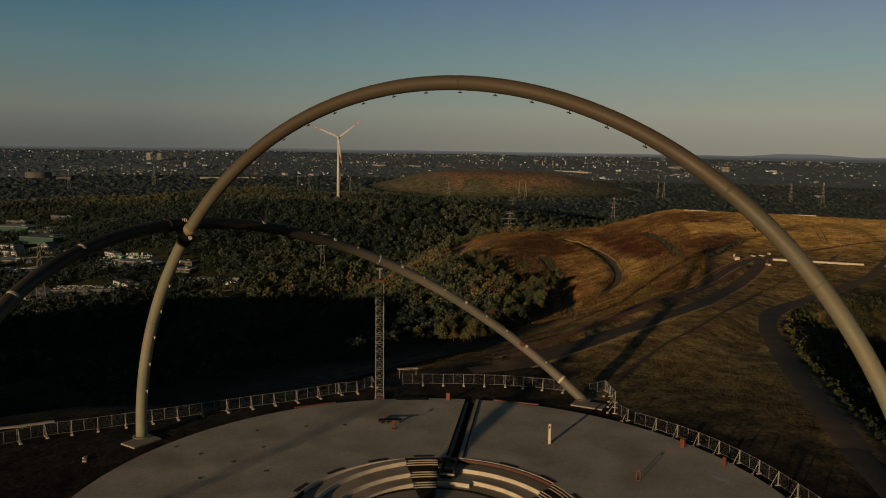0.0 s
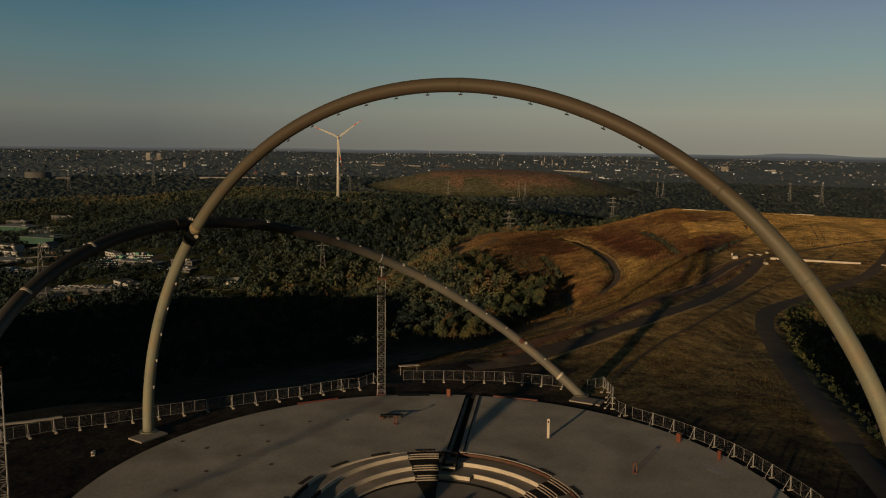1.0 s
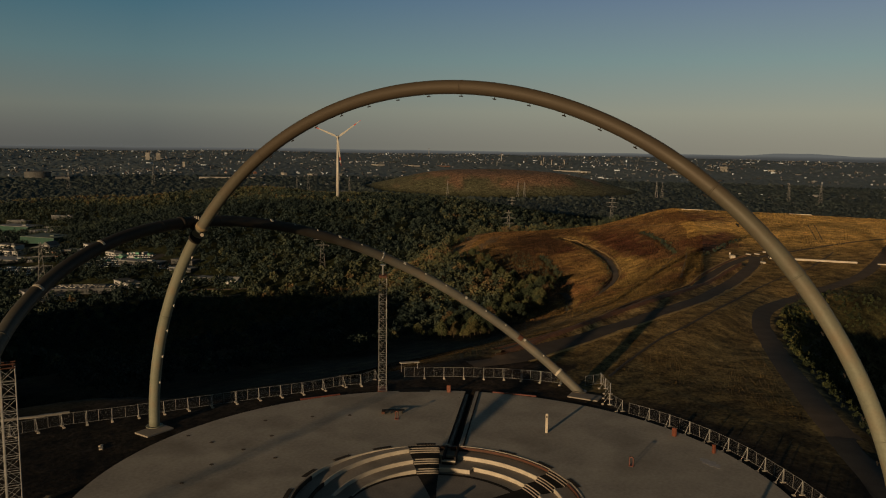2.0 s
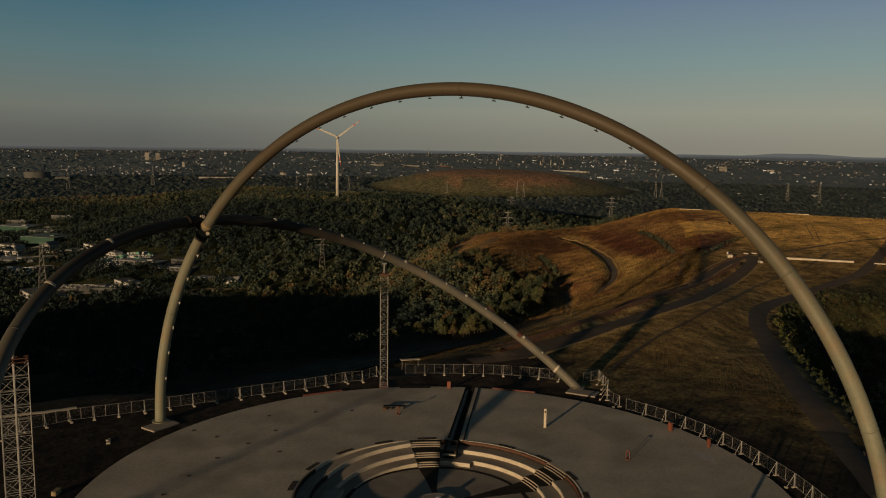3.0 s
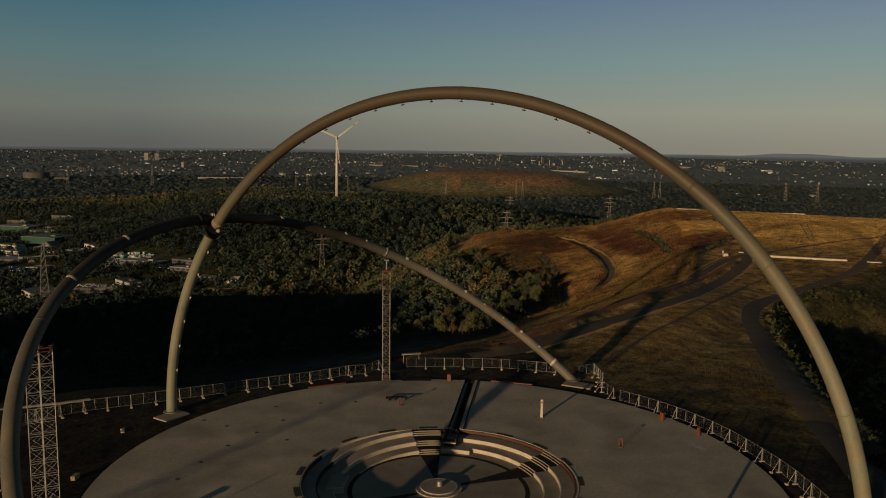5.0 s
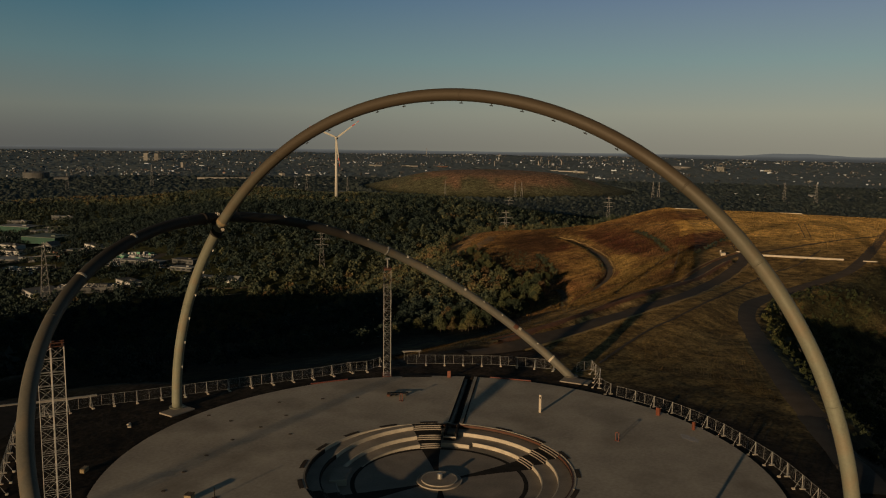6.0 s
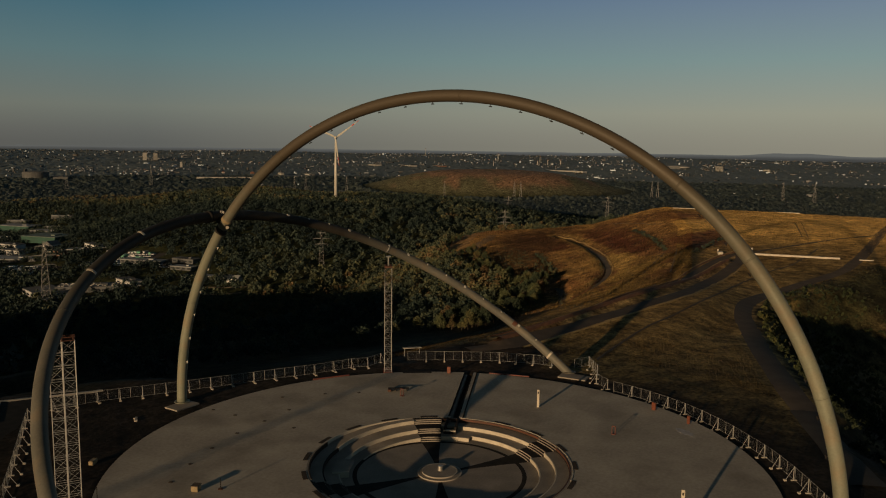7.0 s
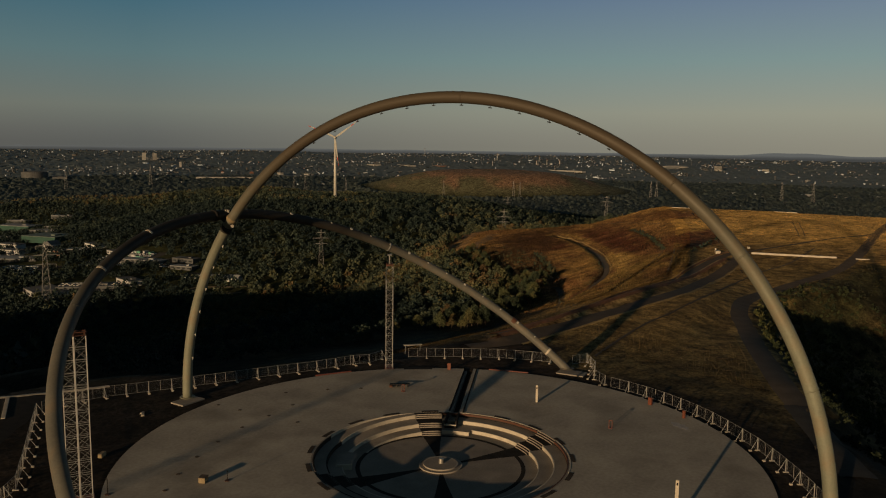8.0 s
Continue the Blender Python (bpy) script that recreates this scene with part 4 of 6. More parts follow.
for dy, dz in ((-0.3, 0.0), (0.0, 0.04), (0.3, 0.0)):
    part("bolt", rod(bmesh.new(), (-0.1, -35.95 + dy, 29.2 + dz), (-0.05, -35.9 + dy, 29.58 + dz), 0.06, 0.06, 8), LENS, joint, "bright bolt")


# ---- support towers under the leaning arch ----
def support_tower(m, top):
    """Two square lattice masts side by side, red head beams, a jack under the pipe."""
    ob = thing("support_tower", m, "white steel lattice support tower with red head beams", "lattice tower", "support towers")
    side, n = 1.2, 13
    step = (top - 1.0) / n
    face = bmesh.new()
    rod(face, (-side / 2, 0, 0.26), (side / 2, 0, step - 0.05), 0.018, 0.018, 4, False)
    rod(face, (side / 2, 0, 0.26), (-side / 2, 0, step - 0.05), 0.018, 0.018, 4, False)
    brace = part("brace", face, WHITE_STEEL, ob)
    diagonal = part("diagonal", rod(bmesh.new(), (-side / 2, 0, 0.26), (side / 2, 0, step - 0.05), 0.014, 0.014, 4, False), WHITE_STEEL, ob)
    square = bmesh.new()
    c = [(a * side / 2, b * side / 2) for a, b in ((-1, -1), (1, -1), (1, 1), (-1, 1))]
    for (xa, ya), (xb, yb) in zip(c, c[1:] + c[:1]):
        for z in (0.0, 0.24) if ya < 0 and yb < 0 else (0.0,):
            rod(square, (xa, ya, z), (xb, yb, z), 0.025 if ya < 0 and yb < 0 else 0.017, None, 4, False)
    hoop = part("cross_frame", square, WHITE_STEEL, ob)
    placed = []
    for k, cx in enumerate((-0.64, 0.64)):
        for sx in (-1, 1):
            for sy in (-1, 1):
                x, y = cx + sx * side / 2, sy * side / 2
                part("chord", rod(bmesh.new(), (x, y, 0), (x, y, top - 1.0), 0.044, 0.044, 6), WHITE_STEEL, ob)
        for i in range(n):
            z = 0.1 + i * step * 0.995
            for piece, dx, dy, turn in ((brace, 0, -side / 2, 0), (diagonal, 0, side / 2, 180 * (i % 2)), (diagonal if k else brace, side / 2 * (1 if k else -1), 0, 90)):
                m = pose(cx + dx, dy, z, 0, 0, turn)
                if piece in placed:
                    share(piece, m)
                else:
                    piece.matrix_basis = m
                    placed.append(piece)
            if not (i or k):
                hoop.matrix_basis = pose(cx, 0, z)
            if i or k:
                share(hoop, pose(cx, 0, z))
    for z in (top - 1.0, top - 0.64):
        for y in (-0.45, 0.45):
            part("head_beam", box(bmesh.new(), 0, y, z, 2.6, 0.14, 0.1, bevel=0.02), CORTEN, ob, "dull red head beam")
    for x in (-1.1, 0.0, 1.1):
        part("cross_beam", box(bmesh.new(), x, 0, top - 0.9, 0.12, 1.3, 0.26, bevel=0.02), CORTEN, ob, "dull red cross beam")
    part("jack", rod(bmesh.new(), (0, 0, top - 0.66), (0, 0, top + 0.9), 0.14, 0.12, 10), GALV, ob, "galvanised jack")
    part("saddle", box(bmesh.new(), 0, 0, top + 0.85, 0.8, 0.8, 0.2, bevel=0.03), GALV, ob)
    part("foot_beam", box(bmesh.new(), 0, 0, -0.25, 2.9, 1.6, 0.28, bevel=0.02), RED_STEEL, ob, "red foot frame")
    return ob


for a in (131.2,):
    strap = smooth(part("arch_strap", sweep(bmesh.new(), [on_equator(a - 0.16), on_equator(a), on_equator(a + 0.16)], PIPE + 0.05, 28), GALV))
    tagged(strap, "pale steel strap clamped round the leaning arch above a support tower", "strap", "arch straps")
support_tower(pose(-31.0, -27.9, 0.0, 0, 0, 214), 19.2)
support_tower(pose(31.55, -27.9, 0.0, 0, 0, 146.5), 19.4)


# ---- site fence ----
FENCE_H = 1.76


def fence_panel():
    ob = thing("fence_panel", pose(0, 0, 0), "galvanised mesh site fence panel in a concrete foot", "fence", "site fence")
    for x in (0.03, 3.42):
        part("post", rod(bmesh.new(), (x, 0, 0.0), (x, 0, FENCE_H), 0.026, 0.026, 6), GALV, ob)
    for z in (0.15, FENCE_H - 0.03):
        part("rail", rod(bmesh.new(), (0.03, 0, z), (3.42, 0, z), 0.022, 0.022, 6), GALV, ob)
    part("middle_post", rod(bmesh.new(), (1.73, 0, 0.15), (1.73, 0, FENCE_H), 0.026, 0.026, 6), GALV, ob)
    bm = bmesh.new()
    for k in range(1, 48):
        box(bm, 0.03 + k * 0.0706, 0, 0.17, 0.0016, 0.0016, FENCE_H - 0.22)
    for k in range(1, 9):
        box(bm, 1.72, 0.005, 0.13 + k * 0.18, 3.38, 0.0016, 0.0016)
    part("wire_mesh", bm, GALV, ob, "thin wire mesh")
    part("brace", rod(bmesh.new(), (0.03, 0.05, FENCE_H - 0.1), (0.03, 1.05, 0.06), 0.027, 0.027, 6), WHITE_STEEL, ob, "white slanting brace")
    part("back_post", box(bmesh.new(), 0.03, 0.06, 0.0, 0.06, 0.05, FENCE_H + 0.02), WHITE_STEEL, ob, "white back post")
    part("foot_block", box(bmesh.new(), 0.03, 0, -0.02, 0.24, 0.7, 0.13, bevel=0.02), STONE, ob, "pale concrete foot")
    part("brace_block", box(bmesh.new(), 0.03, 1.1, -0.02, 0.38, 0.34, 0.2, bevel=0.04), STONE, ob, "pale concrete weight")
    return ob


def fence_run(pts, first):
    """Panels end to end along a line; the braces stand on the plaza's side, to the left of the line."""
    p = [Vector((*q, 0)) for q in pts]
    made = []
    for a, b in zip(p, p[1:]):
        d = b - a
        n = max(1, round(d.length / 3.47))
        for k in range(n):
            q = a + d * (k / n)
            turn = math.degrees(math.atan2(d.y, d.x))
            z = -0.2 if q.length > R_PLAZA else 0.0
            m = pose(q.x, q.y, z, 0, 0, turn)
            if not made and first is None:
                first = fence_panel()
                first.matrix_basis = m
                made.append(first)
            else:
                made.append(copy_thing(first, m))
    return first


panel = fence_run([polar(41.45 + 0.075 * max(0.0, 130 - a) + 0.004 * max(0.0, 118 - a) ** 2, a)[:2] for a in 166.4 - 4.78 * np.arange(15, -1, -1)], None)
fence_run([(-41.0, 8.6), (-43.0, 6.0), (-48.4, 4.4), (-53.1, 1.3), (-49.6, -0.9)], panel)
fence_run([(-49.4, -4.4), (-48.9, -7.9), (-47.2, -13.9), (-44.1, -20.0), (-40.7, -25.8), (-38.6, -29.1)], panel)
fence_run([(-35.0, -32.1), (-31.4, -32.5), (-29.3, -34.5), (-22.8, -37.7), (-17.0, -41.5), (-10.8, -45.2), (-5.0, -48.8), (0.9, -52.6), (6.2, -56.3)], panel)
fence_run([(16.65, -57.65), (21.1, -52.1), (25.2, -46.9), (29.4, -41.55), (33.6, -36.4), (38.2, -33.4), (42.5, -30.6)], panel)
fence_run([(6.2, -56.3), (12.3, -58.4), (16.65, -57.65)], panel)


# ---- small things on the plaza ----
def marker_pillar(x, y, h):
    ob = thing("marker_pillar", pose(x, y, 0, 0, 0, 12), "pale square stone pillar with a peep hole, on the plaza", "pillar", "marker pillars")
    part("shaft", box(bmesh.new(), 0, 0, 0, 0.36, 0.36, h, bevel=0.02), PALE, ob)
    part("peep_hole", box(bmesh.new(), 0.18, 0.0, h - 0.55, 0.06, 0.18, 0.28), BASALT, ob, "dark slanted peep hole")
    return ob


marker_pillar(-26.2, 2.4, 2.7)
marker_pillar(4.0, 30.55, 4.9)


def orange_block(x, y, turn, wide):
    ob = part("survey_block", box(bmesh.new(), 0, 0, 0, wide, 0.35, 1.15, bevel=0.03), ORANGE)
    ob.matrix_basis = pose(x, y, 0, 0, 0, turn)
    return tagged(ob, "upright orange-red steel block at the plaza's edge", "marker block", "orange markers")


for x, y, t, w in ((-34.1, 17.9, 63, 0.6), (-30.5, 23.8, 52, 0.34), (-35.0, -17.9, 110, 0.6)):
    orange_block(x, y, t, w)


def red_frame(x, y, turn):
    ob = thing("red_gate", pose(x, y, 0, 0, 0, turn), "small red steel gate-like frame standing on the plaza", "frame", "red frames")
    for s in (-1, 1):
        part("upright", box(bmesh.new(), 0, s * 0.22, 0, 0.08, 0.09, 1.15), RED_STEEL, ob)
    part("head", box(bmesh.new(), 0, 0, 1.07, 0.08, 0.53, 0.1), RED_STEEL, ob)
    part("sill", box(bmesh.new(), 0, 0, 0.0, 0.5, 0.6, 0.06), RED_STEEL, ob)
    return ob


red_frame(-20.8, 15.8, 0)
red_frame(-20.0, -18.1, 0)

bench = thing("slanted_bench", pose(-22.0, -20.0, 0, 0, 0, 122), "low slanted bench with dark top and rusty red end", "bench")
top = part("top", box(bmesh.new(), 0, 0, 0, 3.3, 1.3, 0.1, bevel=0.02), BASALT, bench)
top.matrix_basis = pose(0, 0, 0.34, -9)
part("end_plate", box(bmesh.new(), -1.45, -0.1, 0.02, 0.5, 1.1, 0.3, bevel=0.02), CORTEN, bench, "rusty red end plate")
for x in (-0.4, 1.3):
    part("leg", box(bmesh.new(), x, 0.1, 0, 0.12, 0.9, 0.36), BASALT, bench)

crate = thing("timber_crate", pose(21.5, -19.6, 0, 0, 0, 20), "yellow timber crate on the plaza", "crate")
part("body", box(bmesh.new(), 0, 0, 0.1, 0.95, 0.8, 0.55, bevel=0.02), TIMBER, crate)
part("lid", box(bmesh.new(), 0, 0, 0.65, 1.03, 0.88, 0.06, bevel=0.01), BARK, crate, "dark weathered lid")
for x in (-0.36, 0.36):
    part("skid", box(bmesh.new(), x, 0, 0, 0.12, 0.8, 0.1), TIMBER, crate)
for x, y, t, s in ((22.1, -36.5, 25, 1.0), (8.9, -44.6, 50, 0.8), (8.3, -45.4, 20, 0.6)):
    ob = part("stone_block", box(bmesh.new(), 0, 0, 0, 1.15 * s, 0.6 * s, 0.55 if s == 1 else 0.2, bevel=0.05), STONE if s < 1 else TIMBER)
    ob.matrix_basis = pose(x, y, -0.22, 0, 0, t)
    tagged(ob, "loose pale block lying on the dark cinder", "stone block", "loose blocks")


def sight_rod(x, y, h):
    ob = thing("sight_rod", pose(x, y, 0), "thin dark steel rod in a round base plate on the plaza", "rod", "sight rods")
    part("rod", rod(bmesh.new(), (0, 0, 0), (0, 0, h), 0.055, 0.05, 6), BASALT, ob)
    part("base", rod(bmesh.new(), (0, 0, 0), (0, 0, 0.06), 0.32, 0.3, 14), CORTEN, ob)
    return ob


sight_rod(19.8, -17.5, 1.25)
sight_rod(29.4, -26.2, 1.9)
for x, y in ((0.2, -38.3), (0.3, -33.9), (0.0, -28.6), (-9.7, -33.6), (-5.6, -28.8), (0.0, -23.3), (5.6, -28.5), (11.3, -27.4), (16.4, -25.9), (21.4, -23.8), (25.4, -21.6), (-14.5, -29.0), (-17.8, -24.8), (9, 22), (3, 26)):
    ob = part("floor_stud", rod(bmesh.new(), (0, 0, -0.02), (0, 0, 0.035), 0.3, 0.26, 14), ASPHALT)
    ob.matrix_basis = pose(x, y, 0)
    tagged(ob, "round dark steel stud let into the plaza", "floor stud", "floor studs")
for pts in (((-19.7, -35.5), (-25.0, -31.9)), ((-38.7, -11.9), (-40.4, -5.1))):
    (xa, ya), (xb, yb) = pts
    d = Vector((xb - xa, yb - ya, 0))
    ob = part("edge_beam", box(bmesh.new(), 0, 0, 0, d.length, 0.3, 0.22, bevel=0.02), RED_STEEL)
    ob.matrix_basis = pose((xa + xb) / 2, (ya + yb) / 2, -0.1, 0, 0, math.degrees(math.atan2(d.y, d.x)))
    tagged(ob, "low red steel beam along the plaza's edge", "beam", "edge beams")
bm = bmesh.new()
edge = [bm.verts.new((1.65 * math.cos(k * 0.2618) * (1 + 0.16 * math.sin(5.3 * k)), (0.75 + 0.25 * math.sin(2.3 * k)) * math.sin(k * 0.2618), 0.005)) for k in range(24)]
low = bm.faces.new(edge)
up = bmesh.ops.extrude_face_region(bm, geom=[low])["geom"]
bmesh.ops.translate(bm, verts=[v for v in up if isinstance(v, bmesh.types.BMVert)], vec=(0, 0, 0.006))
ob = part("chalk_mark", bm, CHALK)
ob.matrix_basis = pose(-26.8, 24.1, 0.0, 0, 0, 57)
tagged(ob, "faint pale blue chalk mark on the plaza", "chalk mark")
ob = part("edge_step", box(bmesh.new(), 0, 0, 0, 5.0, 1.5, 0.1), BASALT)
ob.matrix_basis = pose(-32.8, -23.0, -0.085, 0, 0, 123)
tagged(ob, "dark landing set into the plaza's edge", "landing", kind="structure")
board = thing("board_table", pose(-46.5, -32.4, -0.9, 0, 0, 135), "pale flat table board on two posts behind the fence", "table")
part("panel", box(bmesh.new(), 0, 0, 0.9, 3.6, 0.8, 0.12), STONE, board)
for x in (-1.5, 1.5):
    part("post", rod(bmesh.new(), (x, 0, -1.5), (x, 0, 0.92), 0.05, 0.05, 6), GALV, board)

# terrace beside the plaza
tagged(ribbon("terrace_road", [(54, -44), (40, -50), (27, -58), (17, -66), (10, -72)], 16.0, BASALT, "dark asphalt terrace outside the fence", 0.05), category="road")
ob = ribbon("terrace_edge", [(2, -60.5), (6, -63), (12, -67.5), (20, -74), (32, -82)], 1.3, STONE, "pale dry stone edge of the terrace", 0.12, 2.0)

kerb = part("kerb_wall", box(bmesh.new(), 0, 0, 0, 10.2, 0.55, 0.75, bevel=0.04), STONE)
kerb.matrix_basis = pose(17.2, -64.2, -0.75, 0, 0, 54.3)
tagged(kerb, "low pale concrete kerb wall on the asphalt terrace", "wall")

# ---- far plateau ----
bar = part("long_bench", box(bmesh.new(), 0, 0, 0, 31.5, 0.8, 1.0, bevel=0.05), PALE)
bar.matrix_basis = pose(-262, 16.2, height(-262, 16.2) - 0.3, 0, 0, 98.8)
tagged(bar, "long low pale concrete bench wall on the dry plateau", "wall")
for x, y, lx, ly, h, t in ((-254.6, -11.8, 3.2, 1.8, 1.4, 20), (-264, 41, 5, 0.8, 0.6, 100), (-424, -64, 13, 1, 0.55, 95), (-426, -4, 12, 1.0, 0.6, 96), (-266, -7.5, 2.0, 0.8, 0.6, 60), (-268, -4.6, 2.2, 0.8, 0.6, 60), (-274, -2.6, 1.4, 0.7, 0.9, 40), (-262, -14, 0.6, 0.6, 1.2, 10), (-248, 0.5, 2.2, 1.2, 0.9, 30)):
    ob = part("concrete_block", box(bmesh.new(), 0, 0, 0, lx, ly, h, bevel=0.05), PALE)
    ob.matrix_basis = pose(x, y, height(x, y) - 0.2, 0, 0, t)
    tagged(ob, "pale concrete block on the dry grass plateau", "concrete block", "plateau blocks")


# ---- wind turbine ----
def wind_turbine(x, y):
    z = height(x, y) - 0.5
    face = math.degrees(math.atan2(50 - y, 87 - x))
    ob = thing("wind_turbine", pose(x, y, z, 0, 0, face), "white three-blade wind turbine with red-banded blade tips", "wind turbine")
    smooth(part("tower", rod(bmesh.new(), (0, 0, 0), (0, 0, 91), 2.6, 1.25, 32), TURBINE_WHITE, ob))
    bm = bmesh.new()
    bmesh.ops.create_uvsphere(bm, u_segments=20, v_segments=12, radius=1, matrix=Matrix.Translation((-0.8, 0, 92.2)) @ Matrix.Diagonal((5.0, 2.6, 2.6, 1)))
    smooth(part("nacelle", bm, TURBINE_WHITE, ob))
    bm = bmesh.new()
    bmesh.ops.create_uvsphere(bm, u_segments=16, v_segments=10, radius=1, matrix=Matrix.Translation((4.4, 0, 92.2)) @ Matrix.Diagonal((1.9, 1.7, 1.7, 1)))
    smooth(part("hub", bm, TURBINE_WHITE, ob))
    for a in (37, 157, 277):
        ca, sa = math.cos(radians(a)), math.sin(radians(a))

        def span(r0, r1, bm):
            rings = []
            for k in range(7):
                r = r0 + (r1 - r0) * k / 6
                u = r / 41.5
                chord = 1.1 + 1.9 * ramp(0.02, 0.16, u) * (1 - u) ** 0.7 - 0.75 * u
                th = 0.55 * (1 - u) + 0.12
                row = []
                for cx, cy in ((-0.35, 0), (-0.1, 0.5), (0.3, 0.35), (0.65, 0), (0.3, -0.35), (-0.1, -0.5)):
                    yy, zz = cx * chord, r
                    row.append(bm.verts.new((4.4 + cy * th + 0.25 * cx, yy * sa + zz * ca, 92.2 - yy * ca + zz * sa)))
                rings.append(row)
            for p, q in zip(rings, rings[1:]):
                for k in range(6):
                    bm.faces.new((p[k], p[(k + 1) % 6], q[(k + 1) % 6], q[k]))
            bm.faces.new(rings[0][::-1])
            bm.faces.new(rings[-1])
            return bm

        blade = part("blade", span(1.2, 28.5, bmesh.new()), TURBINE_WHITE, ob)
        part("red_band", span(28.5, 32.8, bmesh.new()), SIGNAL_RED, blade, "red band")
        part("white_band", span(32.8, 37, bmesh.new()), TURBINE_WHITE, blade)
        part("red_tip", span(37, 41, bmesh.new()), SIGNAL_RED, blade, "red tip")
    part("foundation", rod(bmesh.new(), (0, 0, -1), (0, 0, 0.6), 5, 4.5, 24), CONCRETE, ob)
    return ob


wind_turbine(-852, -652.6)


# ---- pylons ----
def pylon(x, y, h, turn, arms=3):
    ob = thing("power_pylon", pose(x, y, height(x, y) - 0.5, 0, 0, turn), "grey steel lattice power pylon with wide cross arms", "power pylon", "power pylons")
    thick = 0.1 if h < 40 else 0.16
    half = lambda z: (0.062 * (1 - z / h) + 0.012) * h
    for sx in (-1, 1):
        for sy in (-1, 1):
            part("leg", rod(bmesh.new(), (sx * half(0), sy * half(0), 0), (sx * half(h), sy * half(h), h), thick, thick * 0.7, 4), PYLON, ob)
    bm = bmesh.new()
    n = 9
    for i in range(n):
        z0, z1 = h * i / n, h * (i + 1) / n
        a, b = half(z0), half(z1)
        for (ux, uy), (vx, vy) in (((-1, -1), (1, -1)), ((1, -1), (1, 1)), ((1, 1), (-1, 1)), ((-1, 1), (-1, -1))):
            rod(bm, (ux * a, uy * a, z0), (vx * b, vy * b, z1), thick * 0.55, None, 3, False)
            rod(bm, (vx * a, vy * a, z0), (ux * b, uy * b, z1), thick * 0.55, None, 3, False)
    part("lattice", bm, PYLON, ob)
    for k in range(arms):
        z = h * (0.62 + 0.15 * k)
        w = h * (0.22 if k == 1 else 0.17) * (0.75 if k == 2 else 1)
        for s in (-1, 1):
            a, g = half(z), h * 0.022
            bm = bmesh.new()
            root = [bm.verts.new((s * a * 0.6, y_, z_)) for y_, z_ in ((-a * 0.5, z), (a * 0.5, z), (0, z + g))]
            tip_ = [bm.verts.new((s * w, y_, z_)) for y_, z_ in ((-0.12, z), (0.12, z), (0, z + 0.2))]
            for p_, q_ in ((0, 1), (1, 2), (2, 0)):
                bm.faces.new((root[p_], root[q_], tip_[q_], tip_[p_]))
            bm.faces.new(root[::-1])
            bm.faces.new(tip_)
            part("cross_arm", bm, PYLON, ob)
            part("insulator", rod(bmesh.new(), (s * w * 0.97, 0, z), (s * w * 0.97, 0, z - h * 0.05), thick * 0.8, thick * 0.8, 5), PYLON, ob)
    return ob


for x, y, h, t in ((-515, -418, 35, 130), (-732, -328, 38, 120), (-1326, -397, 49, 105), (-1280, -573, 36, 110), (-1760, -758, 43, 20), (-1752, -772, 43, 20), (-2044, -503, 50, 20), (-2048, -489, 50, 20),
                   (-2102, -186, 52, 30), (-2059, -110, 55, 30), (-325, -556, 52, 150), (-1648, -1212, 46, 40), (-1484, -1768, 62, 60), (-1692, -939, 42, 30), (-1550, -1270, 56, 40), (-1570, -1324, 50, 40), (-1256, -1821, 60, 60)):
    pylon(x, y, h, t)


# ---- buildings ----
YARD = []


def hall(name, x, y, w, d, h, turn, wall, roof, label, rows=1, bays=0, pitched=False, lift=0.0):
    """A building: walls, a roof with an overhang, strips of windows on its long sides."""
    ob = thing(name, pose(x, y, height(x, y) - 0.6 + lift, 0, 0, turn), label, "building")
    h = h * (0.65 if math.hypot(x, y) < 1300 else 1.0)
    part("wall", box(bmesh.new(), 0, 0, 0, w, d, h), wall, ob)
    bm = bmesh.new()
    if pitched:
        rise = d * 0.32
        c = [(-w / 2 - 0.4, -d / 2 - 0.5, h - 0.1), (w / 2 + 0.4, -d / 2 - 0.5, h - 0.1), (w / 2 + 0.4, d / 2 + 0.5, h - 0.1), (-w / 2 - 0.4, d / 2 + 0.5, h - 0.1), (-w / 2 - 0.4, 0, h + rise), (w / 2 + 0.4, 0, h + rise)]
        v = [bm.verts.new(p) for p in c]
        for f in ((0, 1, 5, 4), (2, 3, 4, 5), (1, 2, 5), (3, 0, 4), (3, 2, 1, 0)):
            bm.faces.new([v[i] for i in f])
    else:
        box(bm, 0, 0, h, w + 0.6, d + 0.6, 0.5)
        box(bm, w * 0.2, 0, h + 0.5, w * 0.12, d * 0.3, 1.2)
    part("roof", bm, roof, ob)
    for k in range(rows):
        for i in range(bays):
            for s in (-1, 1):
                bm = box(bmesh.new(), -w / 2 + w * (i + 0.5) / bays, s * d / 2, 1.2 + k * (h - 0.8) / rows, w / bays * 0.6, 0.12, min(1.5, h / rows * 0.5))
                part("window", bm, GLASS, ob)
    return ob


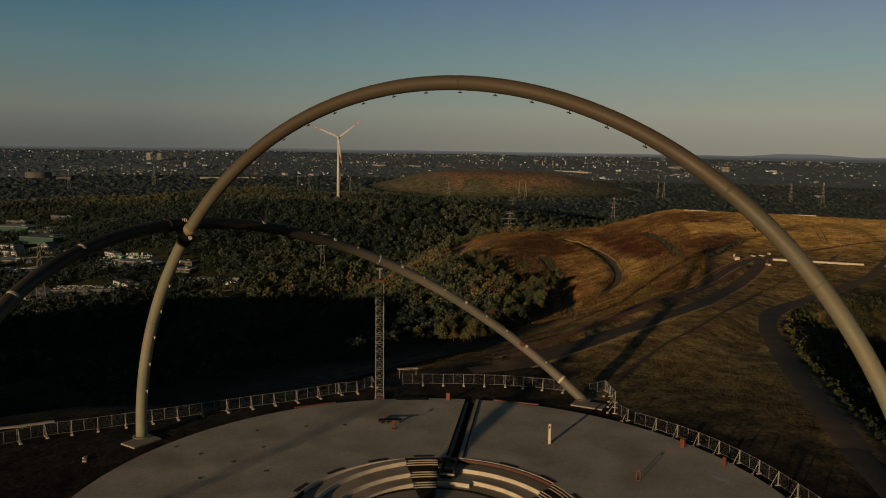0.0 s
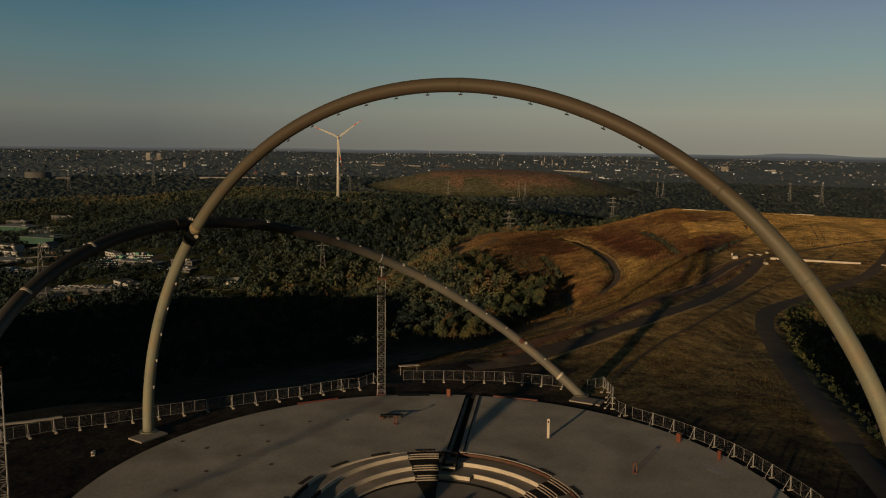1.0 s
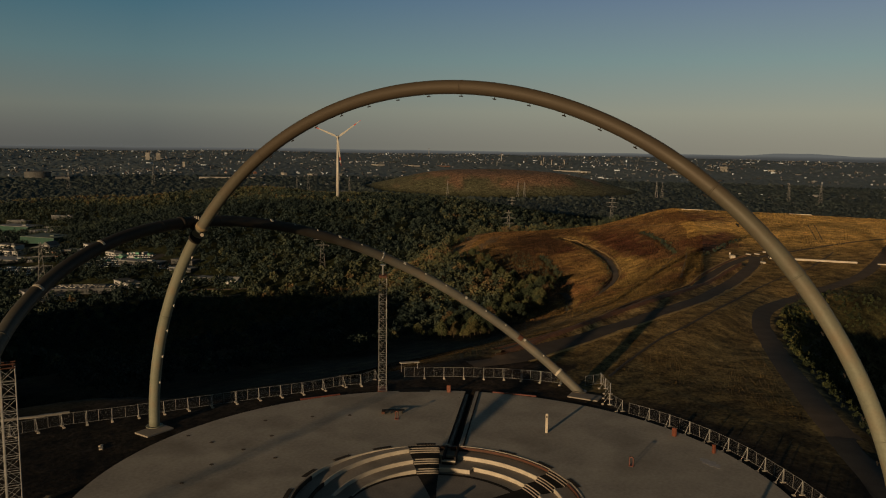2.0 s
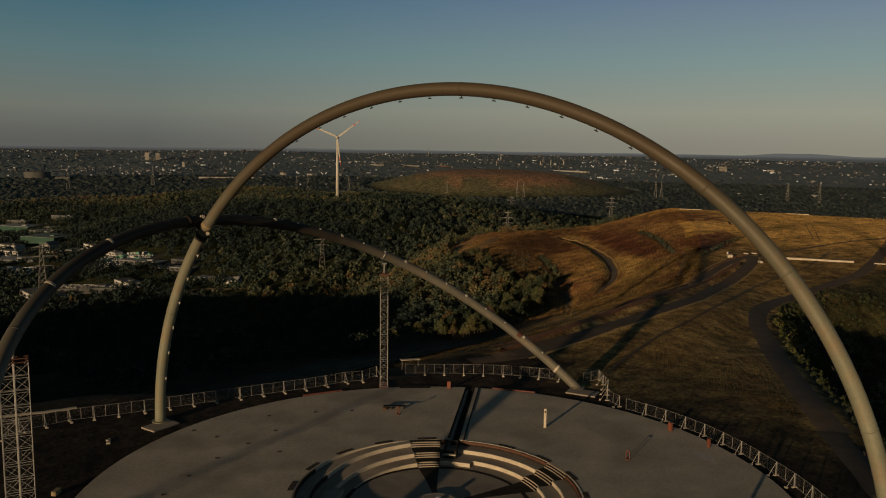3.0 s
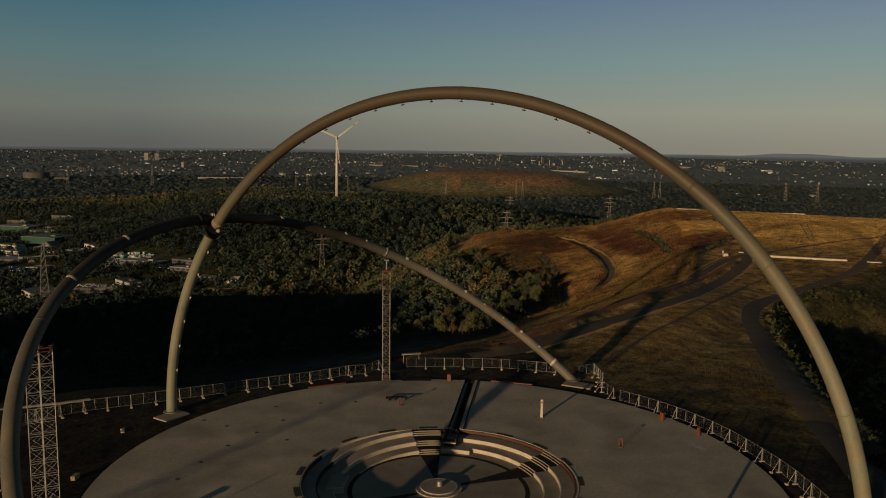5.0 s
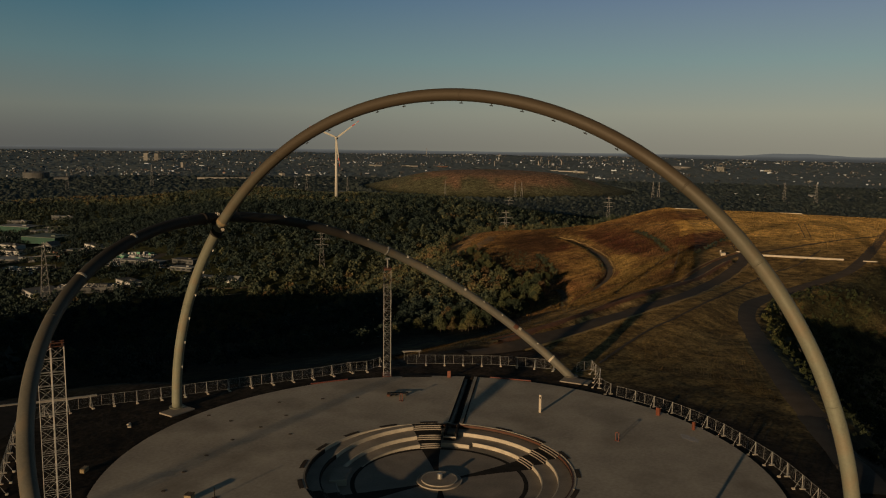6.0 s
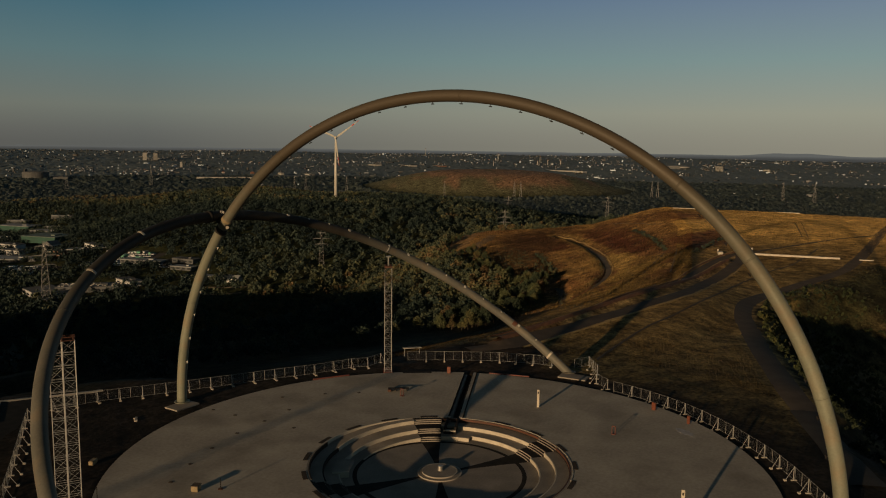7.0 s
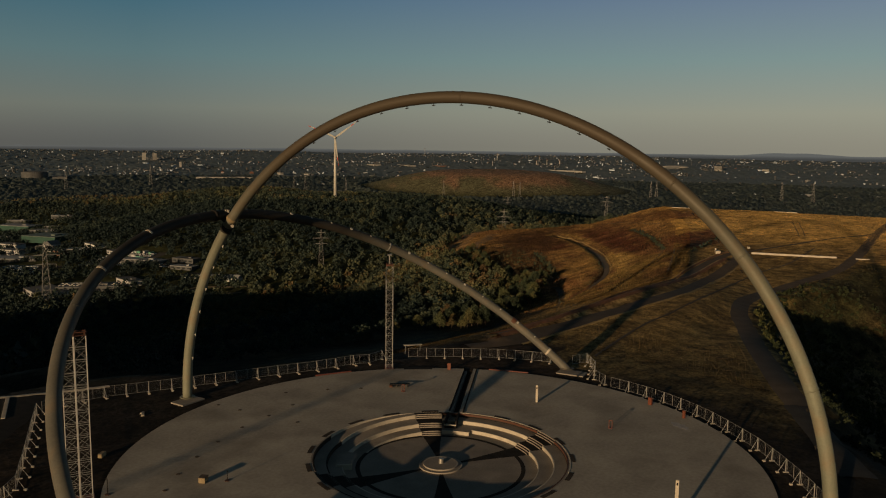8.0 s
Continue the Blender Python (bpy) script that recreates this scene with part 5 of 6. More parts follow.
FACTORIES = (
        ("factory_hall", -532, -848, 50, 38, 12, 102, WALL_GREEN, ROOF_GREEN, "long green sheet-clad factory hall with grey-green roof", 1, 0, False),
        ("factory_hall", -622, -1046, 60, 30, 13, 102, WALL_GREEN, ROOF_PALE, "green sheet-clad hall with flat pale roof", 1, 0, False),
        ("office_block", -486, -853, 32, 12, 11, 95, WALL_CREAM, ROOF_GREY, "pale office block with two rows of windows", 2, 9, False),
        ("office_block", -462, -812, 30, 12, 10, 98, WALL_CREAM, ROOF_GREY, "pale flat office block with two rows of windows", 2, 8, False),
        ("storage_hall", -437, -776, 62, 26, 6, 120, WALL_GREY, ROOF_PALE, "long grey storage hall with pale flat roof", 1, 9, False),
        ("gabled_house", -486, -778, 14, 12, 13, 8, WALL_CREAM, ROOF_GREY, "white gabled house with grey roof", 2, 3, True),
        ("workshop", -470, -740, 16, 11, 8, 95, WALL_BRICK, ROOF_GREY, "brick workshop with flat roof", 1, 4, False))
YARD_HALLS = (
        ("storage_hall", -482, -724, 26, 16, 6, 110, WALL_GREY, ROOF_PALE, "grey hall with flat roof", 1, 5, False),
        ("workshop", -500, -722, 34, 10, 7, 75, WALL_CREAM, ROOF_GREY, "low pale workshop with a sunlit wall", 1, 6, False),
        ("workshop", -478, -662, 18, 9, 6, 80, WALL_CREAM, ROOF_GREY, "small pale office in the yard", 1, 3, False),
        ("storage_hall", -456, -592, 46, 13, 5, 103, WALL_GREY, ROOF_PALE, "long grey hall beside the yard", 1, 8, False),
        ("warehouse", -343, -584, 42, 24, 7.5, 73, WALL_CREAM, ROOF_GREY, "pale warehouse with dark flat roof and a sunlit wall", 1, 4, False),
        ("warehouse", -372, -561, 54, 22, 7, 131, WALL_GREY, ROOF_GREY, "long warehouse with dark flat roof and rows of skylights", 1, 6, False),
        ("warehouse", -399, -544, 30, 12, 7, 75, WALL_CREAM, ROOF_GREY, "pale low building with a sunlit end wall", 1, 3, False),
        ("workshop", -452, -532, 24, 11, 5, 100, WALL_GREY, ROOF_PALE, "low pale workshop with flat roof", 1, 4, False),
        ("workshop", -470, -548, 26, 12, 6, 95, WALL_GREY, ROOF_GREY, "grey flat workshop in the yard", 1, 4, False),
        ("storage_hall", -440, -482, 30, 10, 4.5, 98, WALL_GREY, ROOF_PALE, "grey shed with a row of windows", 1, 8, False),
        ("workshop", -441, -458, 12, 8, 6, 100, WALL_CREAM, ROOF_PALE, "small pale tent-like shed", 1, 0, True),
        ("storage_hall", -590, -935, 46, 18, 9, 102, WALL_GREY, ROOF_PALE, "grey hall beside the green factory", 1, 5, False))
for name, x, y, w, d, h, turn, wall, roof, label, rows, bays, pitched in FACTORIES + YARD_HALLS:
    hall(name, x, y, w, d, h, turn, wall, roof, label, rows, bays, pitched)
    YARD.append((x, y, 0.46 * w + 1))

# skylights on the long warehouse
for k in range(18):
    for v in (-6, 0.5, 6.5):
        if (k * 7 + int(v)) % 4 == 0:
            continue
        u = -25 + 2.9 * k
        c, q = math.cos(radians(131)), math.sin(radians(131))
        ob = part("skylight", box(bmesh.new(), 0, 0, 0, 1.9, 0.8, 0.45, bevel=0.08), LENS)
        ob.matrix_basis = pose(-372 + u * c - v * q, -561 + u * q + v * c, height(-372, -561) - 0.6 + 7 * 0.65 + 0.5, 0, 0, 131)
        tagged(ob, "small white skylight on the warehouse roof", "skylight", "warehouse skylights")

# roofs of a terrace of sheds behind the green halls
rng = np.random.default_rng(77)
for x, y in ((-640, -985), (-600, -1110), (-650, -1090), (-560, -1095), (-690, -1040), (-545, -960), (-520, -1000), (-505, -925)):
    w = rng.uniform(26, 44)
    hall("shed", x, y, w, rng.uniform(10, 15), rng.uniform(6, 9), 100 + rng.normal(0, 4), WALL_GREY, ROOF_PALE, "long grey flat-roofed shed with pale roof", 1, int(w / 6))
    YARD.append((x, y, 0.5 * w))

# storage tanks and landmarks on the plain
tank = thing("gas_tank", pose(-1453, -2241, height(-1453, -2241)), "wide pale cylindrical storage tank", "tank")
part("shell", rod(bmesh.new(), (0, 0, -1), (0, 0, 24), 37, 37, 40), WALL_GREY, tank)
part("roof", rod(bmesh.new(), (0, 0, 24), (0, 0, 27), 37.5, 8, 40), ROOF_GREY, tank)
dome = thing("arena_dome", pose(-3360, -745, height(-3360, -745)), "wide pale arena with a shallow domed roof", "arena")
bm = bmesh.new()
bmesh.ops.create_uvsphere(bm, u_segments=40, v_segments=12, radius=1, matrix=Matrix.Translation((0, 0, 6)) @ Matrix.Diagonal((46, 58, 7, 1)))
smooth(part("roof", bm, WALL_WHITE, dome))
part("wall", rod(bmesh.new(), (0, 0, -3), (0, 0, 8), 48, 48, 40), WALL_GREY, dome)
for name, x, y, w, d, h, turn, wall, label, rows, bays in (
        ("tower_block", -2251, -2690, 24, 16, 34, 50, WALL_WHITE, "pale high-rise block of flats", 8, 5), ("tower_block", -2272, -2650, 26, 16, 32, 50, WALL_WHITE, "pale high-rise block of flats", 8, 5),
        ("tower_block", -2074, -2285, 9, 9, 22, 40, WALL_WHITE, "slim white tower on the plain", 4, 2), ("long_hall", -1836, -1815, 195, 40, 9, 130, WALL_WHITE, "very long pale logistics hall", 1, 20),
        ("long_hall", -1636, -1228, 90, 24, 8, 53, WALL_GREY, "long pale hall on the plain", 1, 10), ("long_hall", -2919, -1072, 190, 24, 7, 70, WALL_WHITE, "pale hall at the foot of the far tip", 1, 8),
        ("office_tower", -3284, -554, 30, 16, 20, 80, WALL_WHITE, "white broad office block far off", 6, 8), ("grand_house", -3363, -385, 26, 16, 10, 80, WALL_WHITE, "pale stepped building on the plain", 3, 6),
        ("long_hall", -2817, -1744, 110, 30, 6, 60, WALL_WHITE, "pale factory hall on the plain", 2, 12), ("long_hall", -2740, -1860, 70, 30, 7, 60, WALL_WHITE, "pale tall factory hall on the plain", 2, 8),
        ("long_hall", -2890, -1630, 80, 30, 5, 60, WALL_BRICK, "brick factory hall on the plain", 2, 8), ("long_hall", -1482, -2158, 80, 40, 11, 50, WALL_GREY, "grey hall beside the tank", 1, 8)):
    hall(name, x, y, w, d, h, turn, wall, ROOF_GREY, label, rows, bays)


def chimney(x, y, h, r):
    ob = thing("factory_chimney", pose(x, y, height(x, y)), "slim pale industrial chimney with a rust-red top", "chimney", "chimneys")
    part("shaft", rod(bmesh.new(), (0, 0, -2), (0, 0, h * 0.85), r, r * 0.75, 12), WALL_WHITE, ob)
    part("red_band", rod(bmesh.new(), (0, 0, h * 0.85), (0, 0, h), r * 0.75, r * 0.7, 12), CORTEN, ob, "red top band")


for x, y, h, r in ((-3727, -2189, 40, 1.5), (-3348, -1571, 40, 1.6), (-3057, -1455, 26, 1.4), (-3262, -1286, 28, 2), (-3300, -1240, 24, 3), (-3250, -1330, 22, 3), (-3400, -1380, 32, 1.6), (-1990, -1500, 24, 1.3)):
    chimney(x, y, h, r)

# town houses scattered over the plain, in clusters
rng = np.random.default_rng(5)
templates = []
for k, (w, d, h, wall, roof, label) in enumerate(((14, 10, 7, WALL_WHITE, ROOF_RED, "white house with red pitched roof"), (16, 11, 8, WALL_BRICK, ROOF_RED, "brick house with red pitched roof"),
                                                  (24, 12, 11, WALL_WHITE, ROOF_GREY, "pale block of flats with grey roof"), (34, 18, 8, WALL_WHITE, ROOF_GREY, "pale flat-roofed commercial hall"),
                                                  (18, 10, 8, WALL_GREY, ROOF_GREY, "grey house with grey roof"))):
    templates.append((hall("town_house" if k != 3 else "town_hall_shed", -2000 - 60 * k, -2000 + 80 * k, w, d, h, 40 + 13 * k, wall, roof, label, 0, 0, k in (0, 1, 4)), k))
    tagged(templates[-1][0], group="houses on the plain")
clusters = [(rng.uniform(179, 243), rng.uniform(1650, 4300) if i % 3 else rng.uniform(2600, 4400)) for i in range(40)]
clusters += [(a, rng.uniform(1250, 1700)) for a in (229, 233, 236, 240)]
for a, r in clusters:
    cx, cy = r * math.cos(radians(a)), r * math.sin(radians(a))
    if float(bump(cx, cy, -2038, -955, 560, 490, -55, 1.0, 0.3)) > 0.02 or float(bump(cx, cy, -850, -640, 680, 580, 35, 1.0, 0.1)) > 0.02:
        continue
    for k in range(6):
        x, y = cx + rng.normal(0, 70), cy + rng.normal(0, 70)
        t = templates[int(rng.choice(5, p=[0.22, 0.1, 0.2, 0.22, 0.26]))][0]
        size = np.interp(math.hypot(x, y), [1250, 2200, 4400], [0.8, 0.55, 0.34]) * rng.uniform(0.7, 1.15)
        copy_thing(t, pose(x, y, height(x, y) - 0.6, 0, 0, rng.uniform(0, 180))).scale = (size, size, size)


# small far buildings of the towns on the plain, too many to tell apart
tr_ = np.random.default_rng(9)
NC = 210
ctr = np.column_stack([tr_.uniform(174, 244, NC), np.sqrt(tr_.uniform(1900 ** 2, 4600 ** 2, NC))])
ta, td = np.radians(ctr[:, 0]), ctr[:, 1]
tc = np.repeat(np.column_stack([td * np.cos(ta), td * np.sin(ta)]), 14, 0) + tr_.normal(0, 1, (NC * 14, 2)) * np.repeat(np.where(tr_.random(NC) < 0.6, 130, 50), 14)[:, None]
tc = tc[bump(tc[:, 0], tc[:, 1], -2038, -955, 520, 450, -55, 1.0, 0.3) < 0.02]
nt = len(tc)
tw, tdp, th = tr_.uniform(1.3, 4, nt) + (tr_.random(nt) < 0.1) * 8, tr_.uniform(1.2, 3, nt), tr_.uniform(4.6, 6.4, nt) + (tr_.random(nt) < 0.03) * 5
tt = tr_.uniform(0, math.pi, nt)
corner = np.array([(-1, -1, 0), (1, -1, 0), (1, 1, 0), (-1, 1, 0), (-1, -1, 1), (1, -1, 1), (1, 1, 1), (-1, 1, 1)], float)
lx, ly = corner[:, 0] * tw[:, None] / 1, corner[:, 1] * tdp[:, None]
tvx = tc[:, :1] + lx * np.cos(tt)[:, None] - ly * np.sin(tt)[:, None]
tvy = tc[:, 1:] + lx * np.sin(tt)[:, None] + ly * np.cos(tt)[:, None]
tvz = ground_height(tc[:, 0], tc[:, 1])[:, None] - 1 + corner[:, 2] * (th[:, None] + 1)
tf = np.array([(0, 1, 5, 4), (1, 2, 6, 5), (2, 3, 7, 6), (3, 0, 4, 7), (4, 5, 6, 7)])
town = mesh_from_arrays("distant_town", np.stack([tvx, tvy, tvz], -1).reshape(-1, 3), (tf[None] + 8 * np.arange(nt)[:, None, None]).reshape(-1, 4), TOWN, "tint", floats=np.repeat(tr_.random(nt), 8))
tagged(town, "scattered small pale buildings of towns on the plain", "buildings", kind="stuff")

# hills and a skyline beyond the plain, in sheets paled step by step for haze
ha = np.arange(168, 252, 0.05)
hz = 6 + 1.2 * relief(ha * 60, ha * 31) + 6 * ramp(195, 235, ha)
hill = hz + 3.5 + 14 * ramp(188.8, 185.8, ha) * ramp(181.0, 184.6, ha) + 1.5 * relief(ha * 37, ha * 19)
for at_, wide_, tall_ in ((230.1, 0.16, 10), (231.6, 0.1, 17), (231.2, 0.3, 6), (229.4, 0.2, 8), (228.5, 0.1, 7), (237.5, 0.4, 5), (226.5, 0.2, 6)):
    hill = hill + tall_ * (np.abs(ha - at_) < wide_ / 2)
hi_ = np.arange(len(ha) - 1)
for k, (rad_, top_, mat_) in enumerate(((4560, hz - 11, HAZE_DISTANCES[0]), (4610, hz - 7, HAZE_DISTANCES[1]), (4660, hz - 3, HAZE_DISTANCES[2]), (4720, hz + 1, HAZE_DISTANCES[3]), (4790, hill + 2, HAZE_DISTANCES[4]))):
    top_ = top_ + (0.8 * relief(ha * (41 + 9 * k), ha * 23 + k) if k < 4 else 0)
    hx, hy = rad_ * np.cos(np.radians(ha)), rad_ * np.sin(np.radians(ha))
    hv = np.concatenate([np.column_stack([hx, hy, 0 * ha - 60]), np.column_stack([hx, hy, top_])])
    tagged(mesh_from_arrays("backdrop", hv, np.stack([hi_, hi_ + 1, hi_ + 1 + len(ha), hi_ + len(ha)], -1), mat_), "blue-grey far hills and skyline, glowing to stand in for haze", "backdrop", kind="structure")


# ---- parked cars ----
def parked_car(m):
    ob = thing("parked_car", m, "parked car in the yard", "car", "parked cars")
    body = part("body", box(bmesh.new(), 0, 0, 0.3, 4.4, 1.8, 0.75, bevel=0.15), CAR_PAINT, ob)
    part("cabin", box(bmesh.new(), -0.2, 0, 1.0, 2.3, 1.55, 0.52, bevel=0.2), GLASS, ob, "dark glazed cabin")
    for x in (-1.35, 1.35):
        for y in (-0.85, 0.85):
            part("wheel", rod(bmesh.new(), (x, y - 0.1, 0.33), (x, y + 0.1, 0.33), 0.33, 0.33, 12), RUBBER, ob)
    return ob


def lot(x, y, turn, nx, ny, first):
    c, s = math.cos(radians(turn)), math.sin(radians(turn))
    for i in range(nx):
        for j in range(ny):
            if rng.random() < 0.25:
                continue
            u, v = (i - nx / 2) * 2.8 + rng.normal(0, 0.15), (j - ny / 2) * 7 + rng.normal(0, 0.2)
            px, py = x + u * c - v * s, y + u * s + v * c
            m = pose(px, py, height(px, py) + 0.1, 0, 0, turn + 90 + rng.normal(0, 2))
            if first is None:
                first = parked_car(m)
            else:
                copy_thing(first, m)
    return first


car = lot(-452, -628, 97, 24, 4, None)
lot(-474, -630, 97, 22, 3, car)
lot(-414, -722, 100, 16, 3, car)
lot(-398, -690, 100, 10, 2, car)
lot(-455, -556, 97, 9, 2, car)
lot(-436, -500, 97, 8, 1, car)


def container(x, y, turn, material, label):
    ob = thing("container", pose(x, y, height(x, y) + 0.1, 0, 0, turn), label, "container", "yard containers")
    part("body", box(bmesh.new(), 0, 0, 0.1, 6.0, 2.4, 2.4, bevel=0.06), material, ob)
    part("door", box(bmesh.new(), 3.03, 0, 0.25, 0.08, 2.1, 2.1, bevel=0.02), GALV, ob, "grey steel doors")


rng = np.random.default_rng(78)
for k in range(18):
    u, v = rng.uniform(-32, 32), rng.uniform(-12, 22)
    container(-463 - v * 0.99 - u * 0.12, -626 + u * 0.99 - v * 0.12, 97 + rng.choice([0, 90]) + rng.normal(0, 4), (CONTAINER_GREEN, CONTAINER_GREEN, WALL_CREAM)[k % 3], ("green steel container in the yard", "green steel container in the yard", "pale steel container in the yard")[k % 3])
for x, y, w, d, t in ((-466, -628, 76, 46, 97), (-408, -708, 70, 40, 100), (-462, -556, 40, 30, 97), (-440, -500, 40, 20, 97), (-500, -815, 70, 40, 100), (-365, -600, 60, 18, 131)):
    ribbon("yard", [(x - w / 2 * math.cos(radians(t)), y - w / 2 * math.sin(radians(t))), (x, y), (x + w / 2 * math.cos(radians(t)), y + w / 2 * math.sin(radians(t)))], d, YARD_TAR, "dark asphalt yard between the halls", 0.1, 6)
    YARD.append((x, y, 0.55 * d))
    YARD.append((x - w / 3 * math.cos(radians(t)), y - w / 3 * math.sin(radians(t)), 0.5 * d))
    YARD.append((x + w / 3 * math.cos(radians(t)), y + w / 3 * math.sin(radians(t)), 0.5 * d))


# ---- trees ----
def leaf_cloud(rng, n, lobes, size):
    """n leaf clumps as small tilted faces round the lobes of a crown. Returns vertices and faces."""
    pick = rng.integers(0, len(lobes), n)
    lob = np.array(lobes)[pick]
    d = rng.normal(size=(n, 3))
    d /= np.linalg.norm(d, axis=1)[:, None]
    c = lob[:, :3] + d * lob[:, 3:4] * (0.62 + 0.42 * rng.random((n, 1))) * np.array([1, 1, 0.9])
    nrm = d + 0.55 * rng.normal(size=(n, 3))
    nrm /= np.linalg.norm(nrm, axis=1)[:, None]
    u = np.cross(nrm, rng.normal(size=(n, 3)))
    u /= np.linalg.norm(u, axis=1)[:, None]
    v = np.cross(nrm, u)
    s = size * (0.6 + 0.8 * rng.random((n, 1)))
    co = np.stack([c - u * s - v * s * 0.7, c + u * s * 1.1 - v * s * 0.5 - nrm * s * 0.35, c + u * s * 0.15 + v * s * 1.2], 1)
    return co.reshape(-1, 3), np.arange(3 * n).reshape(-1, 3)


def dome_lobes(r, n):
    """Lobes of a rounded crown in units of its height: many low and wide, few at the top."""
    lobes = [(0, 0, 0.56, 0.25)]
    for k in range(n):
        q = (k + 0.5) / n
        a, out = 2.4 * k + r.uniform(-0.5, 0.5), 0.3 * math.sqrt(max(0.0, 1 - (1.05 * q) ** 2)) * r.uniform(0.75, 1.1)
        lobes.append((out * math.cos(a), out * math.sin(a), 0.36 + 0.46 * q + r.uniform(-0.04, 0.04), r.uniform(0.13, 0.2)))
    return lobes


def tree_kind(seed, h, wide):
    r = np.random.default_rng(seed)
    lobes = [(x * wide * 1.35, y * wide * 1.35, z * h, q * 0.5 * (h + wide * 1.35)) for x, y, z, q in dome_lobes(r, 14)]
    co, f = leaf_cloud(r, 1150, lobes, 0.025 * h)
    crown = mesh_from_arrays("crown", co, f, LEAF)
    bm = bmesh.new()
    rod(bm, (0, 0, -0.6), (0.1, 0, h * 0.45), 0.028 * h, 0.017 * h, 8)
    rod(bm, (0.1, 0, h * 0.45), (0.0, 0.15, h * 0.8), 0.017 * h, 0.006 * h, 7)
    for lx, ly, lz, _ in lobes[1:9]:
        rod(bm, (0.08, 0, h * 0.3), (lx * 0.8, ly * 0.8, lz), 0.009 * h, 0.003 * h, 5)
    trunk = part("trunk", bm, BARK)
    ob = thing("tree", pose(0, 0, 0), "leafy broadleaf tree in green and yellow autumn leaf", "tree", "wood on the slope")
    crown.parent = trunk.parent = ob
    return ob


def wood_edge(x):
    return np.interp(-x, [80, 150, 200, 238, 254, 330, 400], [58, 53, 57, 61, 82, 122, 134])


kinds = [tree_kind(11, 11, 7.5), tree_kind(12, 13, 8.5), tree_kind(13, 9, 7), tree_kind(14, 14, 7.5), tree_kind(15, 7, 6)]
rng = np.random.default_rng(21)
spots = []
tries = 0
while len(spots) < 270 and tries < 30000:
    tries += 1
    x, y = rng.uniform(-410, -138), rng.uniform(-230, -40)
    below = float(south_edge(x)) - y
    edge = float(wood_edge(x))
    if below < edge - 3 or below > edge + 20 or (x < -330 and -205 < y < -170):
        continue
    if any((x - a) ** 2 + (y - b) ** 2 < 9 for a, b in spots):
        continue
    spots.append((x, y))
for k, (x, y) in enumerate(spots):
    i = int(rng.choice(5, p=[0.28, 0.22, 0.22, 0.13, 0.15]))
    m = pose(x, y, height(x, y) - 0.2, 0, 0, rng.uniform(0, 360))
    size = rng.uniform(0.34, 0.58) * np.interp(-x, [200, 330], [1.0, 0.75])
    ob = kinds[k] if k < 5 else copy_thing(kinds[i], m)
    ob.matrix_basis = m
    ob.scale = (size, size, size)


def woods(name, label, pts, h0, h1, clumps, size, seed, leaf=None, wide=1.0, tint_lift=0.0):
    """Many trees as one leafy mass: each a cloud of clumps with its own tint."""
    r = np.random.default_rng(seed)
    n = len(pts)
    h = r.uniform(h0, h1, n)
    z = ground_height(pts[:, 0], pts[:, 1])
    protos = []
    for k in range(16):
        protos.append(leaf_cloud(r, clumps, dome_lobes(r, 9), size)[0])
    protos = np.array(protos)
    co = protos[r.integers(0, 16, n)]
    a = r.uniform(0, 2 * np.pi, n)
    ca, sa = np.cos(a)[:, None], np.sin(a)[:, None]
    w = wide * h * r.uniform(0.7, 1.05, n)
    x = (co[..., 0] * ca - co[..., 1] * sa) * w[:, None] + pts[:, :1]
    y = (co[..., 0] * sa + co[..., 1] * ca) * w[:, None] + pts[:, 1:2]
    zz = co[..., 2] * h[:, None] + z[:, None] - 0.03 * h[:, None]
    verts = np.stack([x, y, zz], -1).reshape(-1, 3)
    patch = relief(pts[:, 0] * 1.6, pts[:, 1] * 1.6)
    # tint also paints light: lowered on the shaded near slope, raised on sunlit woods
    tint = np.clip(0.41 + tint_lift + 0.26 * ramp(-760, -640, pts[:, 0]) * ramp(-470, -400, pts[:, 1]) + 0.28 * ramp(1050, 1250, np.hypot(pts[:, 0], pts[:, 1])) * (pts[:, 1] < -700) + 0.27 * patch - 0.33 * ramp(-330, -480, pts[:, 1]) * (pts[:, 0] > -760) + r.normal(0, 0.12, n) - 0.33 * ramp(235, 195, np.hypot(pts[:, 0], pts[:, 1])) * (pts[:, 1] < -60) + (r.random(n) < 0.07) * 0.3, 0.0, 0.95)
    ob = mesh_from_arrays(name, verts, np.arange(len(verts)).reshape(-1, 3), leaf or WOODS, "tint", floats=np.repeat(tint, clumps * 3))
    return tagged(ob, label, "woods", kind="stuff")


def scatter(r0, r1, a0, a1, spacing, seed):
    r = np.random.default_rng(seed)
    n = int(radians(a1 - a0) * (r1 ** 2 - r0 ** 2) / 2 / spacing ** 2)
    rad = np.sqrt(r.uniform(r0 ** 2, r1 ** 2, n))
    a = np.radians(r.uniform(a0, a1, n))
    return np.column_stack([rad * np.cos(a), rad * np.sin(a)])


CLEAR = tuple(YARD) + ((-515, -418, 13), (-508, -412, 10), (-403, -438, 10), (-404, -452, 9), (-408, -470, 8), (-852, -653, 14))


